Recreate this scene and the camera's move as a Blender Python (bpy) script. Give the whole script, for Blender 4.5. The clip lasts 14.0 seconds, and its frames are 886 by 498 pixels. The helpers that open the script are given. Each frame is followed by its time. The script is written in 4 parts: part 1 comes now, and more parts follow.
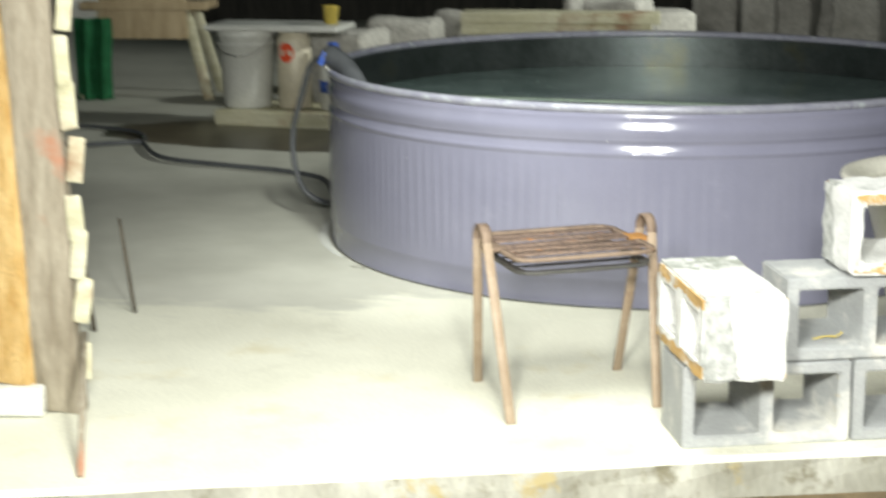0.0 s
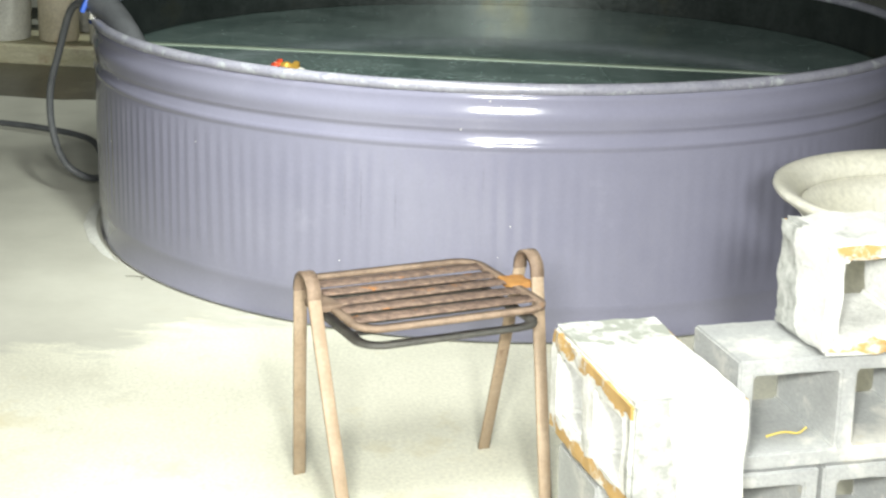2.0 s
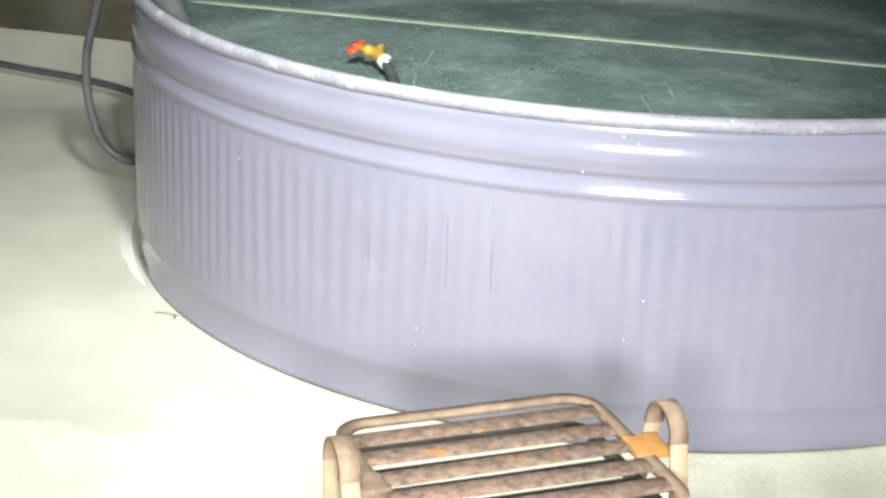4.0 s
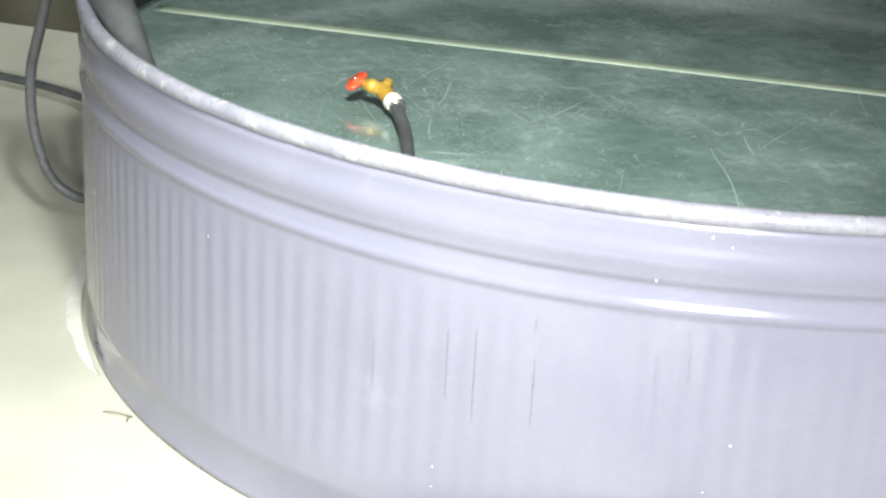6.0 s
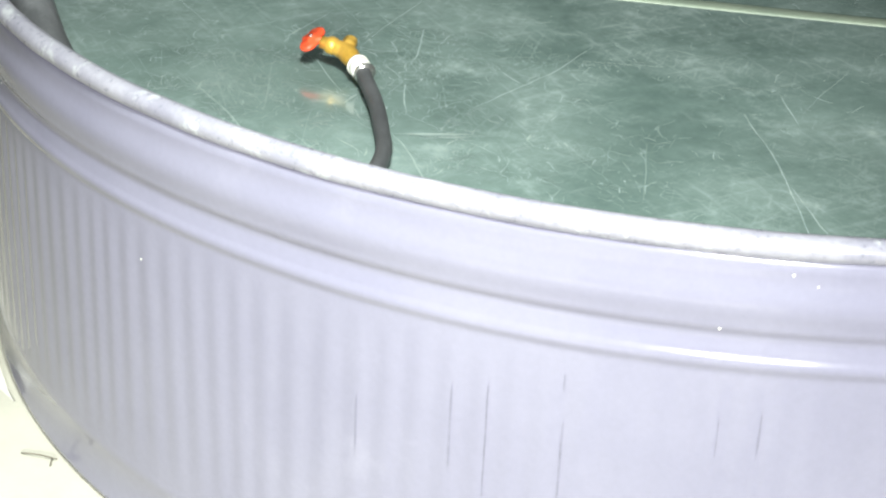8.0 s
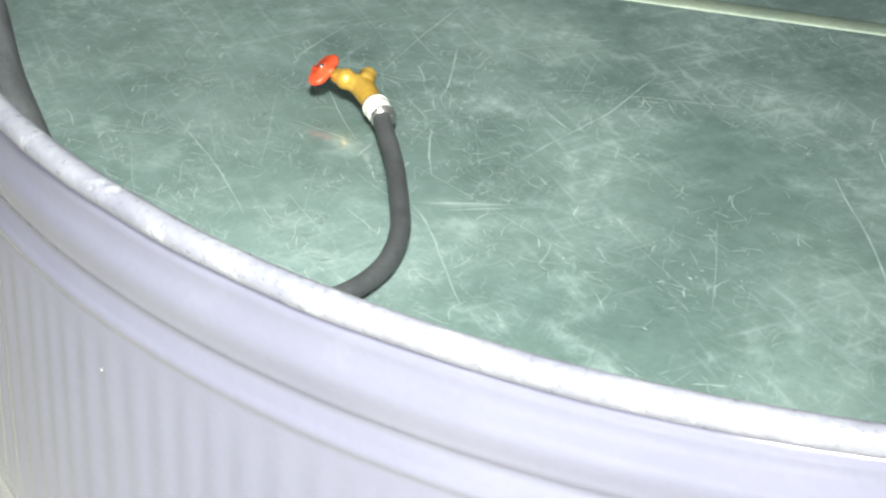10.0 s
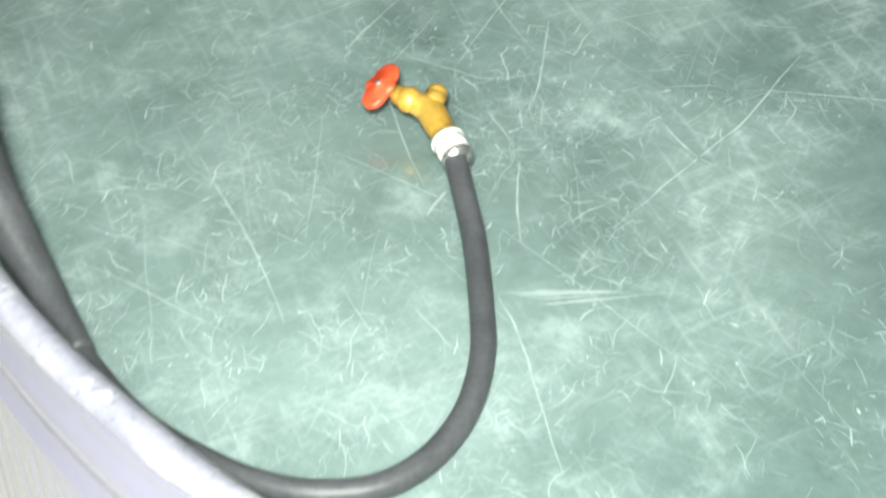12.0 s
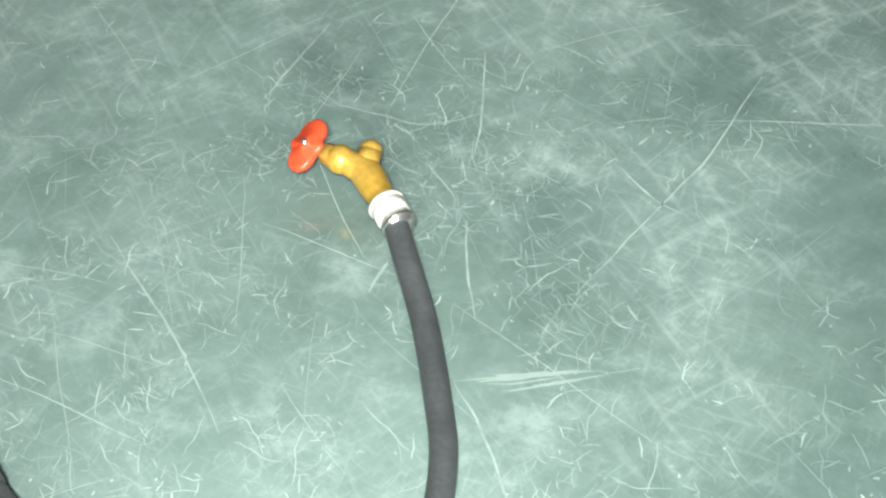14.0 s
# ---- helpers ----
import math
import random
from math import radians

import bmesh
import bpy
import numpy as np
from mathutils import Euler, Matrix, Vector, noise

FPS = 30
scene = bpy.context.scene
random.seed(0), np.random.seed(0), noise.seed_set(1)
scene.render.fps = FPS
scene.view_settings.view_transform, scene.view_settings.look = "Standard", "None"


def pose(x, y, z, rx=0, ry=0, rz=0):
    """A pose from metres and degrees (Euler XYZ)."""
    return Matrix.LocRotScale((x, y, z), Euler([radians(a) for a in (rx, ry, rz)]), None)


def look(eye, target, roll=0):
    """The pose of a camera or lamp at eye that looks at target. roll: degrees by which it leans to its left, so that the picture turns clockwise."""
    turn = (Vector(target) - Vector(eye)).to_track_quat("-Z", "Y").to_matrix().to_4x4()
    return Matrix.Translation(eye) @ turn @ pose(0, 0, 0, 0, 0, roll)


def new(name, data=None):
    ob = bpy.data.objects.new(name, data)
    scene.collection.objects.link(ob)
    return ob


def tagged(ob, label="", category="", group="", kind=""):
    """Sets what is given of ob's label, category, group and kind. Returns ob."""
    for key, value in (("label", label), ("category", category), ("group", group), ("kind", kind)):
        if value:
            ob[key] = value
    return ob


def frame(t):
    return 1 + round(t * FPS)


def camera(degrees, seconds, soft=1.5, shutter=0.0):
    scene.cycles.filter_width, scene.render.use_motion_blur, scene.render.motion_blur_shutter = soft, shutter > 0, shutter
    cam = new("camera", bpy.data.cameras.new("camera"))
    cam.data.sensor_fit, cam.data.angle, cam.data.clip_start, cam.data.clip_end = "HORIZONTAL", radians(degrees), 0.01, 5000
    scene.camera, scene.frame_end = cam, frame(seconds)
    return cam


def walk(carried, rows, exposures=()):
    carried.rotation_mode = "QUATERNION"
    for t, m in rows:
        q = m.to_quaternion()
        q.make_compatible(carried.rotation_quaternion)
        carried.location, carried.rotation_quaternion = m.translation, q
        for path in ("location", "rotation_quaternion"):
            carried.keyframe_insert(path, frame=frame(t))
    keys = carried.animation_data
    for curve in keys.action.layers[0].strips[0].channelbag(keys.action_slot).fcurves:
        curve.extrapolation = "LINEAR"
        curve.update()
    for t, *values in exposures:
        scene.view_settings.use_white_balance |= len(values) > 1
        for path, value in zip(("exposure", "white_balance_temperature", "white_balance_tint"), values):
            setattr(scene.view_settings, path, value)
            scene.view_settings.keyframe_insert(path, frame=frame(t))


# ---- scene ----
FOV = 29.07
ROWS = [
    (0.0, pose(0.237, -6.061, 1.288, 77.33, 0.28, 9.27)),
    (0.2, pose(0.179, -5.908, 1.284, 76.04, -0.74, 7.15)),
    (0.5, pose(0.132, -5.710, 1.280, 75.43, -0.75, 5.40)),
    (0.8, pose(0.070, -5.549, 1.330, 73.71, -0.56, 3.07)),
    (1.1, pose(0.011, -5.404, 1.319, 73.31, -0.95, 1.35)),
    (1.5, pose(0.021, -5.157, 1.297, 74.91, -1.45, 1.32)),
    (2.0, pose(0.003, -4.878, 1.308, 73.81, -1.25, 2.24)),
    (2.5, pose(-0.028, -4.610, 1.316, 73.23, -1.73, 2.15)),
    (3.0, pose(-0.014, -4.377, 1.358, 71.49, -1.13, 1.87)),
    (3.4, pose(-0.015, -4.159, 1.351, 71.63, -1.79, 4.91)),
    (3.7, pose(-0.012, -4.004, 1.358, 70.49, -2.07, 6.76)),
    (5.8, pose(-0.135, -3.213, 1.338, 68.23, -2.88, 7.44)),
    (6.0, pose(-0.154, -3.152, 1.332, 67.99, -3.10, 7.06)),
    (6.5, pose(-0.196, -2.976, 1.338, 66.52, -1.77, 6.26)),
    (7.0, pose(-0.314, -2.836, 1.331, 65.66, -1.90, 3.18)),
    (7.2, pose(-0.348, -2.790, 1.335, 64.65, -1.54, 1.92)),
    (9.3, pose(-0.163, -2.373, 1.283, 61.90, -4.54, 8.85)),
    (9.5, pose(-0.203, -2.316, 1.322, 60.48, -3.79, 7.55)),
    (10.0, pose(-0.301, -2.208, 1.364, 59.10, -3.02, 6.32)),
    (10.5, pose(-0.323, -2.091, 1.396, 56.64, -2.83, 6.98)),
    (11.0, pose(-0.327, -1.926, 1.440, 51.17, -1.31, 8.29)),
    (11.5, pose(-0.325, -1.810, 1.449, 49.22, 0.39, 9.83)),
    (12.0, pose(-0.360, -1.662, 1.459, 48.08, 0.42, 7.74)),
    (12.5, pose(-0.408, -1.556, 1.446, 48.00, 0.80, 4.59)),
    (13.0, pose(-0.413, -1.506, 1.449, 46.84, 0.53, 4.23)),
    (13.5, pose(-0.408, -1.486, 1.443, 46.40, 1.12, 3.80)),
    (14.0, pose(-0.400, -1.478, 1.442, 45.94, 1.19, 3.40)),
]
EXPOSURES = [(0.0, -0.12), (0.5, -0.08), (1.0, -0.04), (1.5, 0.02), (3.0, 0.28), (3.7, 0.40), (5.8, 0.54), (7.2, 0.58), (9.3, 0.46), (10.0, 0.50), (11.0, 0.66), (11.5, 0.72), (12.5, 0.86), (13.0, 0.92), (13.5, 0.80), (14.0, 0.60)]
cam = camera(FOV, 14.0, soft=2.35, shutter=0.4)
walk(cam, ROWS, EXPOSURES)

# ---- light: fixed lamps for a torch carried past the tank at night ----
world = bpy.data.worlds.new("night")
scene.world = world
world.use_nodes = True
bg = world.node_tree.nodes["Background"]
bg.inputs[0].default_value = (0.62, 0.75, 0.72, 1)
bg.inputs[1].default_value = 0.04


def spot_lamp(at, target, watts, size, cone, blend, name="spot_lamp", colour=(0.95, 1.0, 0.94)):
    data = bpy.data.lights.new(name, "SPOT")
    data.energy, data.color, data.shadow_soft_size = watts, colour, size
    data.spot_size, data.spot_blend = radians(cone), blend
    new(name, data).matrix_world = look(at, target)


# stand-ins for the carried torch, side by side on the way in
spot_lamp((-0.20, -4.95, 1.48), (-0.34, -1.7, 0.12), 440, 0.15, 92, 1.0, "spot_lamp", (0.975, 0.995, 0.95))
spot_lamp((0.36, -4.95, 1.48), (-0.10, -1.7, 0.12), 440, 0.15, 92, 1.0, "spot_lamp", (0.975, 0.995, 0.95))
# fill lamp added high over the stool to brighten the floor
spot_lamp((-0.10, -3.00, 2.50), (-0.38, -2.00, 0.0), 310, 0.55, 92, 1.0, "spot_lamp", (0.975, 0.995, 0.95))
# stand-in for the carried torch over the tank at the end
spot_lamp((-0.40, -1.80, 1.80), (-0.55, -0.60, 0.46), 165, 0.10, 68, 1.0)
# the yard lamp beyond the tank, off to the right, that lights the far side of the yard
spot_lamp((3.6, 2.2, 3.0), (-2.3, 2.9, 0.1), 850, 0.12, 46, 0.6, "yard_lamp")


# ---- materials ----
def nodes_of(name):
    m = bpy.data.materials.new(name)
    m.use_nodes = True
    nt = m.node_tree
    return m, nt, nt.nodes["Principled BSDF"]


def tex(nt, scale, detail=5.0, rough=0.6, stretch=(1, 1, 1), kind="ShaderNodeTexNoise"):
    co = nt.nodes.new("ShaderNodeTexCoord")
    mp = nt.nodes.new("ShaderNodeMapping")
    mp.inputs["Scale"].default_value = stretch
    nt.links.new(co.outputs["Object"], mp.inputs["Vector"])
    n = nt.nodes.new(kind)
    n.inputs["Scale"].default_value = scale
    if kind == "ShaderNodeTexNoise":
        n.inputs["Detail"].default_value = detail
        n.inputs["Roughness"].default_value = rough
    nt.links.new(mp.outputs[0], n.inputs["Vector"])
    return n


def ramp(nt, src, stops):
    r = nt.nodes.new("ShaderNodeValToRGB")
    els = r.color_ramp.elements
    while len(els) < len(stops):
        els.new(0.5)
    for e, (p, c) in zip(els, stops):
        e.position = p
        e.color = (*c, 1) if len(c) == 3 else c
    nt.links.new(src, r.inputs[0])
    return r


def mixed(nt, fac, a, b, mode="MIX"):
    n = nt.nodes.new("ShaderNodeMix")
    n.data_type = "RGBA"
    n.blend_type = mode
    for sock, v in ((n.inputs[0], fac), (n.inputs[6], a), (n.inputs[7], b)):
        if isinstance(v, (int, float)):
            sock.default_value = v
        elif isinstance(v, tuple):
            sock.default_value = (*v, 1)
        else:
            nt.links.new(v, sock)
    return n.outputs[2]


def surface(name, low, high, scale=8.0, rough=0.6, metal=0.0, bump=0.2, fine=60.0, stain=None, stain_scale=2.0, stain_at=(0.55, 0.7), stretch=(1, 1, 1), bump_dist=0.003, coat=0.0, grain=0.8):
    """Two colours mixed by noise, a finer grain in colour and relief, and stains of a third colour."""
    m, nt, b = nodes_of(name)
    n1 = tex(nt, scale, stretch=stretch)
    c = ramp(nt, n1.outputs[0], [(0.32, low), (0.68, high)]).outputs[0]
    n2 = tex(nt, fine, 4.0, stretch=stretch)
    g = ramp(nt, n2.outputs[0], [(0.25, (0.72, 0.72, 0.72)), (0.75, (1.12, 1.12, 1.12))]).outputs[0]
    c = mixed(nt, grain, c, g, "MULTIPLY")
    if stain:
        n3 = tex(nt, stain_scale, 8.0, 0.65)
        f = ramp(nt, n3.outputs[0], [(stain_at[0], (0, 0, 0)), (stain_at[1], (1, 1, 1))]).outputs[0]
        c = mixed(nt, f, c, stain)
    nt.links.new(c, b.inputs["Base Color"])
    rr = ramp(nt, n2.outputs[0], [(0.2, (rough * 0.8,) * 3), (0.8, (min(1, rough * 1.2),) * 3)]).outputs[0]
    nt.links.new(rr, b.inputs["Roughness"])
    b.inputs["Metallic"].default_value = metal
    b.inputs["Coat Weight"].default_value = coat
    bp = nt.nodes.new("ShaderNodeBump")
    bp.inputs["Strength"].default_value = bump
    bp.inputs["Distance"].default_value = bump_dist
    nt.links.new(n2.outputs[0], bp.inputs["Height"])
    nt.links.new(bp.outputs[0], b.inputs["Normal"])
    return m


M_CONCRETE = surface("concrete", (0.64, 0.63, 0.51), (0.80, 0.79, 0.65), 1.6, 0.8, bump=0.10, fine=110, stain=(0.50, 0.485, 0.385), stain_scale=1.4, stain_at=(0.55, 0.68))
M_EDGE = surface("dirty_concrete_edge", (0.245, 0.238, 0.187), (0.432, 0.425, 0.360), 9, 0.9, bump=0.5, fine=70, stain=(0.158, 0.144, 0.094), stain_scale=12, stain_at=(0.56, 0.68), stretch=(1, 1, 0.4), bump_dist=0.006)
M_EARTH = surface("earth", (0.10, 0.07, 0.035), (0.22, 0.16, 0.08), 9, 0.95, bump=0.8, fine=55, bump_dist=0.02)
M_LAVENDER = surface("lavender_paint", (0.187, 0.186, 0.247), (0.211, 0.210, 0.272), 3.5, 0.15, bump=0.02, fine=120, grain=0.15, stain=(0.227, 0.226, 0.287), stain_scale=7, stain_at=(0.62, 0.75), coat=0.25)
M_RIM = surface("worn_rim_paint", (0.224, 0.224, 0.273), (0.298, 0.298, 0.341), 14, 0.3, bump=0.15, fine=120, stain=(0.410, 0.428, 0.447), stain_scale=26, stain_at=(0.57, 0.65), coat=0.2)
M_RUST = surface("rusty_iron", (0.162, 0.111, 0.076), (0.289, 0.212, 0.149), 30, 0.75, bump=0.5, fine=170, stain=(0.357, 0.136, 0.025), stain_scale=16, stain_at=(0.64, 0.75))
M_SLAT = surface("rust_crusted_slat", (0.111, 0.072, 0.055), (0.315, 0.221, 0.162), 75, 0.7, bump=0.9, fine=190, stain=(0.425, 0.170, 0.034), stain_scale=30, stain_at=(0.62, 0.68), bump_dist=0.006)
M_DARKIRON = surface("dark_iron", (0.055, 0.055, 0.050), (0.110, 0.105, 0.091), 30, 0.6, bump=0.4, fine=170)
M_TAN = surface("tan_paint", (0.281, 0.204, 0.132), (0.365, 0.281, 0.196), 20, 0.6, bump=0.3, fine=140, stain=(0.128, 0.068, 0.043), stain_scale=18, stain_at=(0.62, 0.72))
M_BLOCK = surface("grey_block", (0.339, 0.348, 0.343), (0.446, 0.454, 0.438), 7, 0.9, bump=0.45, fine=170, stain=(0.589, 0.579, 0.526), stain_scale=7, stain_at=(0.50, 0.62), bump_dist=0.003)


def ochre(m, colour, scale, at):
    """Patches of ochre dirt over a material's own colour."""
    nt = m.node_tree
    b = nt.nodes["Principled BSDF"]
    old = b.inputs["Base Color"].links[0].from_socket
    f = ramp(nt, tex(nt, scale, 8, 0.7).outputs[0], [(at[0], (0, 0, 0)), (at[1], (0.8, 0.8, 0.8))]).outputs[0]
    nt.links.new(mixed(nt, f, old, colour), b.inputs["Base Color"])


ochre(M_BLOCK, (0.50, 0.40, 0.20), 5.5, (0.61, 0.68))
ochre(M_CONCRETE, (0.60, 0.55, 0.37), 3.3, (0.57, 0.70))


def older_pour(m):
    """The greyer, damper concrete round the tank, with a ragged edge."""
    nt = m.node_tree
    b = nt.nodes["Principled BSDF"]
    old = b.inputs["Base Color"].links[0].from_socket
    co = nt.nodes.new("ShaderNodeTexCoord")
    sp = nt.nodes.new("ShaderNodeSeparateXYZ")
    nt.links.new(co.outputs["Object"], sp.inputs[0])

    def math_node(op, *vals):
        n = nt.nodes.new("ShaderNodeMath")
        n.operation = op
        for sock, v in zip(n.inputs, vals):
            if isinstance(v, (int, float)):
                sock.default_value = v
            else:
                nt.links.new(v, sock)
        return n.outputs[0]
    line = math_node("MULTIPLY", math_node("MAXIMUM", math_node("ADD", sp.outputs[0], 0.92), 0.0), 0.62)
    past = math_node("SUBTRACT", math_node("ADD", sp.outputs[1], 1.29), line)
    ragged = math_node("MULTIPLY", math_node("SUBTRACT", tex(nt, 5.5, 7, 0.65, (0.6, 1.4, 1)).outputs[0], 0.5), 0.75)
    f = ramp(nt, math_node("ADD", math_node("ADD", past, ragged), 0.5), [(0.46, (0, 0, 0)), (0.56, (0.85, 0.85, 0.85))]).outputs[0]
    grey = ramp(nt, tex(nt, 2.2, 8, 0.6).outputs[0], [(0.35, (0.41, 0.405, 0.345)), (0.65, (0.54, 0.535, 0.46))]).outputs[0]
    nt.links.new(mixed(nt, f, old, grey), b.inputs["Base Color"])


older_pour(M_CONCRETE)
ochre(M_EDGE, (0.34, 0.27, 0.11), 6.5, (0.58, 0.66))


def rusty_block():
    """White-splashed block whose openings have rust-coloured edges."""
    m = surface("rusty_block", (0.60, 0.60, 0.57), (0.80, 0.80, 0.76), 10, 0.85, bump=0.6, fine=130, stain=(0.36, 0.37, 0.34), stain_scale=7, stain_at=(0.56, 0.68), bump_dist=0.004)
    nt = m.node_tree
    b = nt.nodes["Principled BSDF"]
    old = b.inputs["Base Color"].links[0].from_socket
    co = nt.nodes.new("ShaderNodeTexCoord")
    sp = nt.nodes.new("ShaderNodeSeparateXYZ")
    nt.links.new(co.outputs["Object"], sp.inputs[0])

    def math_node(op, a, c):
        n = nt.nodes.new("ShaderNodeMath")
        n.operation = op
        for sock, v in zip(n.inputs, (a, c)):
            if isinstance(v, (int, float)):
                sock.default_value = v
            else:
                nt.links.new(v, sock)
        return n.outputs[0]
    y = math_node("ABSOLUTE", sp.outputs[1], 0)
    z = math_node("ABSOLUTE", math_node("SUBTRACT", sp.outputs[2], 0.095), 0)
    face = math_node("GREATER_THAN", y, 0.0895)
    edge = math_node("GREATER_THAN", math_node("ADD", z, math_node("MULTIPLY", tex(nt, 22, 5).outputs[0], 0.05)), 0.089)
    ragged = ramp(nt, tex(nt, 17, 7, 0.7).outputs[0], [(0.38, (0, 0, 0)), (0.48, (1, 1, 1))]).outputs[0]
    f = math_node("MULTIPLY", math_node("MULTIPLY", face, edge), math_node("MULTIPLY", ragged, 0.9))
    top = math_node("MULTIPLY", math_node("GREATER_THAN", sp.outputs[2], 0.183), math_node("GREATER_THAN", math_node("ADD", sp.outputs[0], math_node("MULTIPLY", tex(nt, 14, 6).outputs[0], 0.12)), 0.135))
    moss = ramp(nt, tex(nt, 30, 6).outputs[0], [(0.40, (0, 0, 0)), (0.55, (0.8, 0.8, 0.8))]).outputs[0]
    old = mixed(nt, mixed(nt, 1.0, top, moss, "MULTIPLY"), old, (0.24, 0.26, 0.21))
    broken = math_node("MULTIPLY", math_node("LESS_THAN", sp.outputs[0], -0.175), math_node("GREATER_THAN", math_node("ADD", sp.outputs[1], math_node("MULTIPLY", tex(nt, 12, 6).outputs[0], 0.10)), 0.075))
    old = mixed(nt, mixed(nt, 1.0, broken, ramp(nt, tex(nt, 40, 6).outputs[0], [(0.35, (0.35, 0.35, 0.35)), (0.6, (0.95, 0.95, 0.95))]).outputs[0], "MULTIPLY"), old, (0.27, 0.28, 0.255))
    nt.links.new(mixed(nt, f, old, (0.44, 0.255, 0.05)), b.inputs["Base Color"])
    return m


M_BLOCK_R = rusty_block()
M_ORANGE = surface("rust_stain", (0.306, 0.128, 0.030), (0.442, 0.238, 0.068), 26, 0.85, bump=0.4, fine=120)
M_ENAMEL = surface("cream_enamel", (0.607, 0.589, 0.478), (0.699, 0.681, 0.589), 6, 0.35, bump=0.06, fine=80, stain=(0.386, 0.368, 0.276), stain_scale=5, stain_at=(0.62, 0.75))
M_HOSE = surface("black_rubber", (0.066, 0.070, 0.074), (0.102, 0.107, 0.112), 25, 0.45, bump=0.2, fine=200)
M_BRASS = surface("brass", (0.62, 0.36, 0.05), (0.75, 0.47, 0.10), 40, 0.38, metal=0.45, bump=0.15, fine=180)
M_RED = surface("red_paint", (0.72, 0.07, 0.025), (0.80, 0.11, 0.04), 50, 0.4, bump=0.1, fine=180)
M_STEEL = surface("bright_steel", (0.6, 0.6, 0.58), (0.75, 0.75, 0.72), 40, 0.25, metal=0.9, bump=0.1, fine=150)
M_WHITE = surface("white_plastic", (0.66, 0.66, 0.60), (0.74, 0.74, 0.68), 12, 0.45, bump=0.05, fine=100)
# one dark tone for the spill and the board's shadow painted with it
M_WET_SHADOW = surface("wet_and_shadowed_concrete", (0.055, 0.050, 0.034), (0.11, 0.10, 0.07), 5, 0.35, bump=0.2, fine=90, stain=(0.16, 0.145, 0.10), stain_scale=4, stain_at=(0.55, 0.72))
M_TANCAN = surface("cream_tin", (0.58, 0.52, 0.38), (0.70, 0.64, 0.50), 7, 0.5, bump=0.1, fine=90, stain=(0.42, 0.28, 0.14), stain_scale=6, stain_at=(0.58, 0.72))
M_TIMBER = surface("dark_timber", (0.05, 0.042, 0.03), (0.11, 0.09, 0.06), 6, 0.9, bump=0.5, fine=40, stretch=(1, 8, 8))
M_PINE = surface("pale_pine", (0.52, 0.49, 0.31), (0.68, 0.65, 0.48), 5, 0.8, bump=0.4, fine=40, stretch=(1, 7, 7), stain=(0.30, 0.18, 0.10), stain_scale=4)
M_TANWOOD = surface("tan_wood", (0.36, 0.27, 0.15), (0.52, 0.41, 0.25), 4, 0.8, bump=0.4, fine=40, stretch=(6, 6, 1))
M_ORANGEWOOD = surface("rough_orange_wood", (0.58, 0.33, 0.09), (0.82, 0.58, 0.25), 9, 0.85, bump=0.9, fine=60, stretch=(5, 5, 1.5), bump_dist=0.01)
M_GREYWOOD = surface("weathered_wood", (0.24, 0.20, 0.14), (0.42, 0.37, 0.28), 7, 0.9, bump=0.8, fine=60, stretch=(6, 6, 1), stain=(0.40, 0.20, 0.12), stain_scale=4, stain_at=(0.6, 0.7))
M_GREEN = surface("green_cloth", (0.02, 0.17, 0.06), (0.04, 0.26, 0.10), 14, 0.9, bump=0.4, fine=120)
M_BLUE = surface("blue_plastic", (0.03, 0.09, 0.40), (0.05, 0.13, 0.52), 14, 0.5, bump=0.1)
M_YELLOW = surface("yellow_plastic", (0.60, 0.45, 0.08), (0.70, 0.55, 0.12), 14, 0.5, bump=0.1)
M_STONE = surface("pale_stone", (0.42, 0.40, 0.35), (0.70, 0.68, 0.61), 5, 0.9, bump=0.7, fine=40, bump_dist=0.01)
M_RUN = surface("darker_paint", (0.136, 0.136, 0.176), (0.184, 0.184, 0.240), 20, 0.35, bump=0.1)
M_GALV = surface("dull_galvanised_steel", (0.060, 0.072, 0.068), (0.11, 0.125, 0.12), 6, 0.42, metal=0.85, bump=0.2, fine=60, stain=(0.10, 0.10, 0.06), stain_scale=3)
M_DARKWALL = surface("dark_boards", (0.03, 0.03, 0.025), (0.08, 0.075, 0.06), 3, 0.9, bump=0.4, fine=30, stretch=(6, 6, 1))


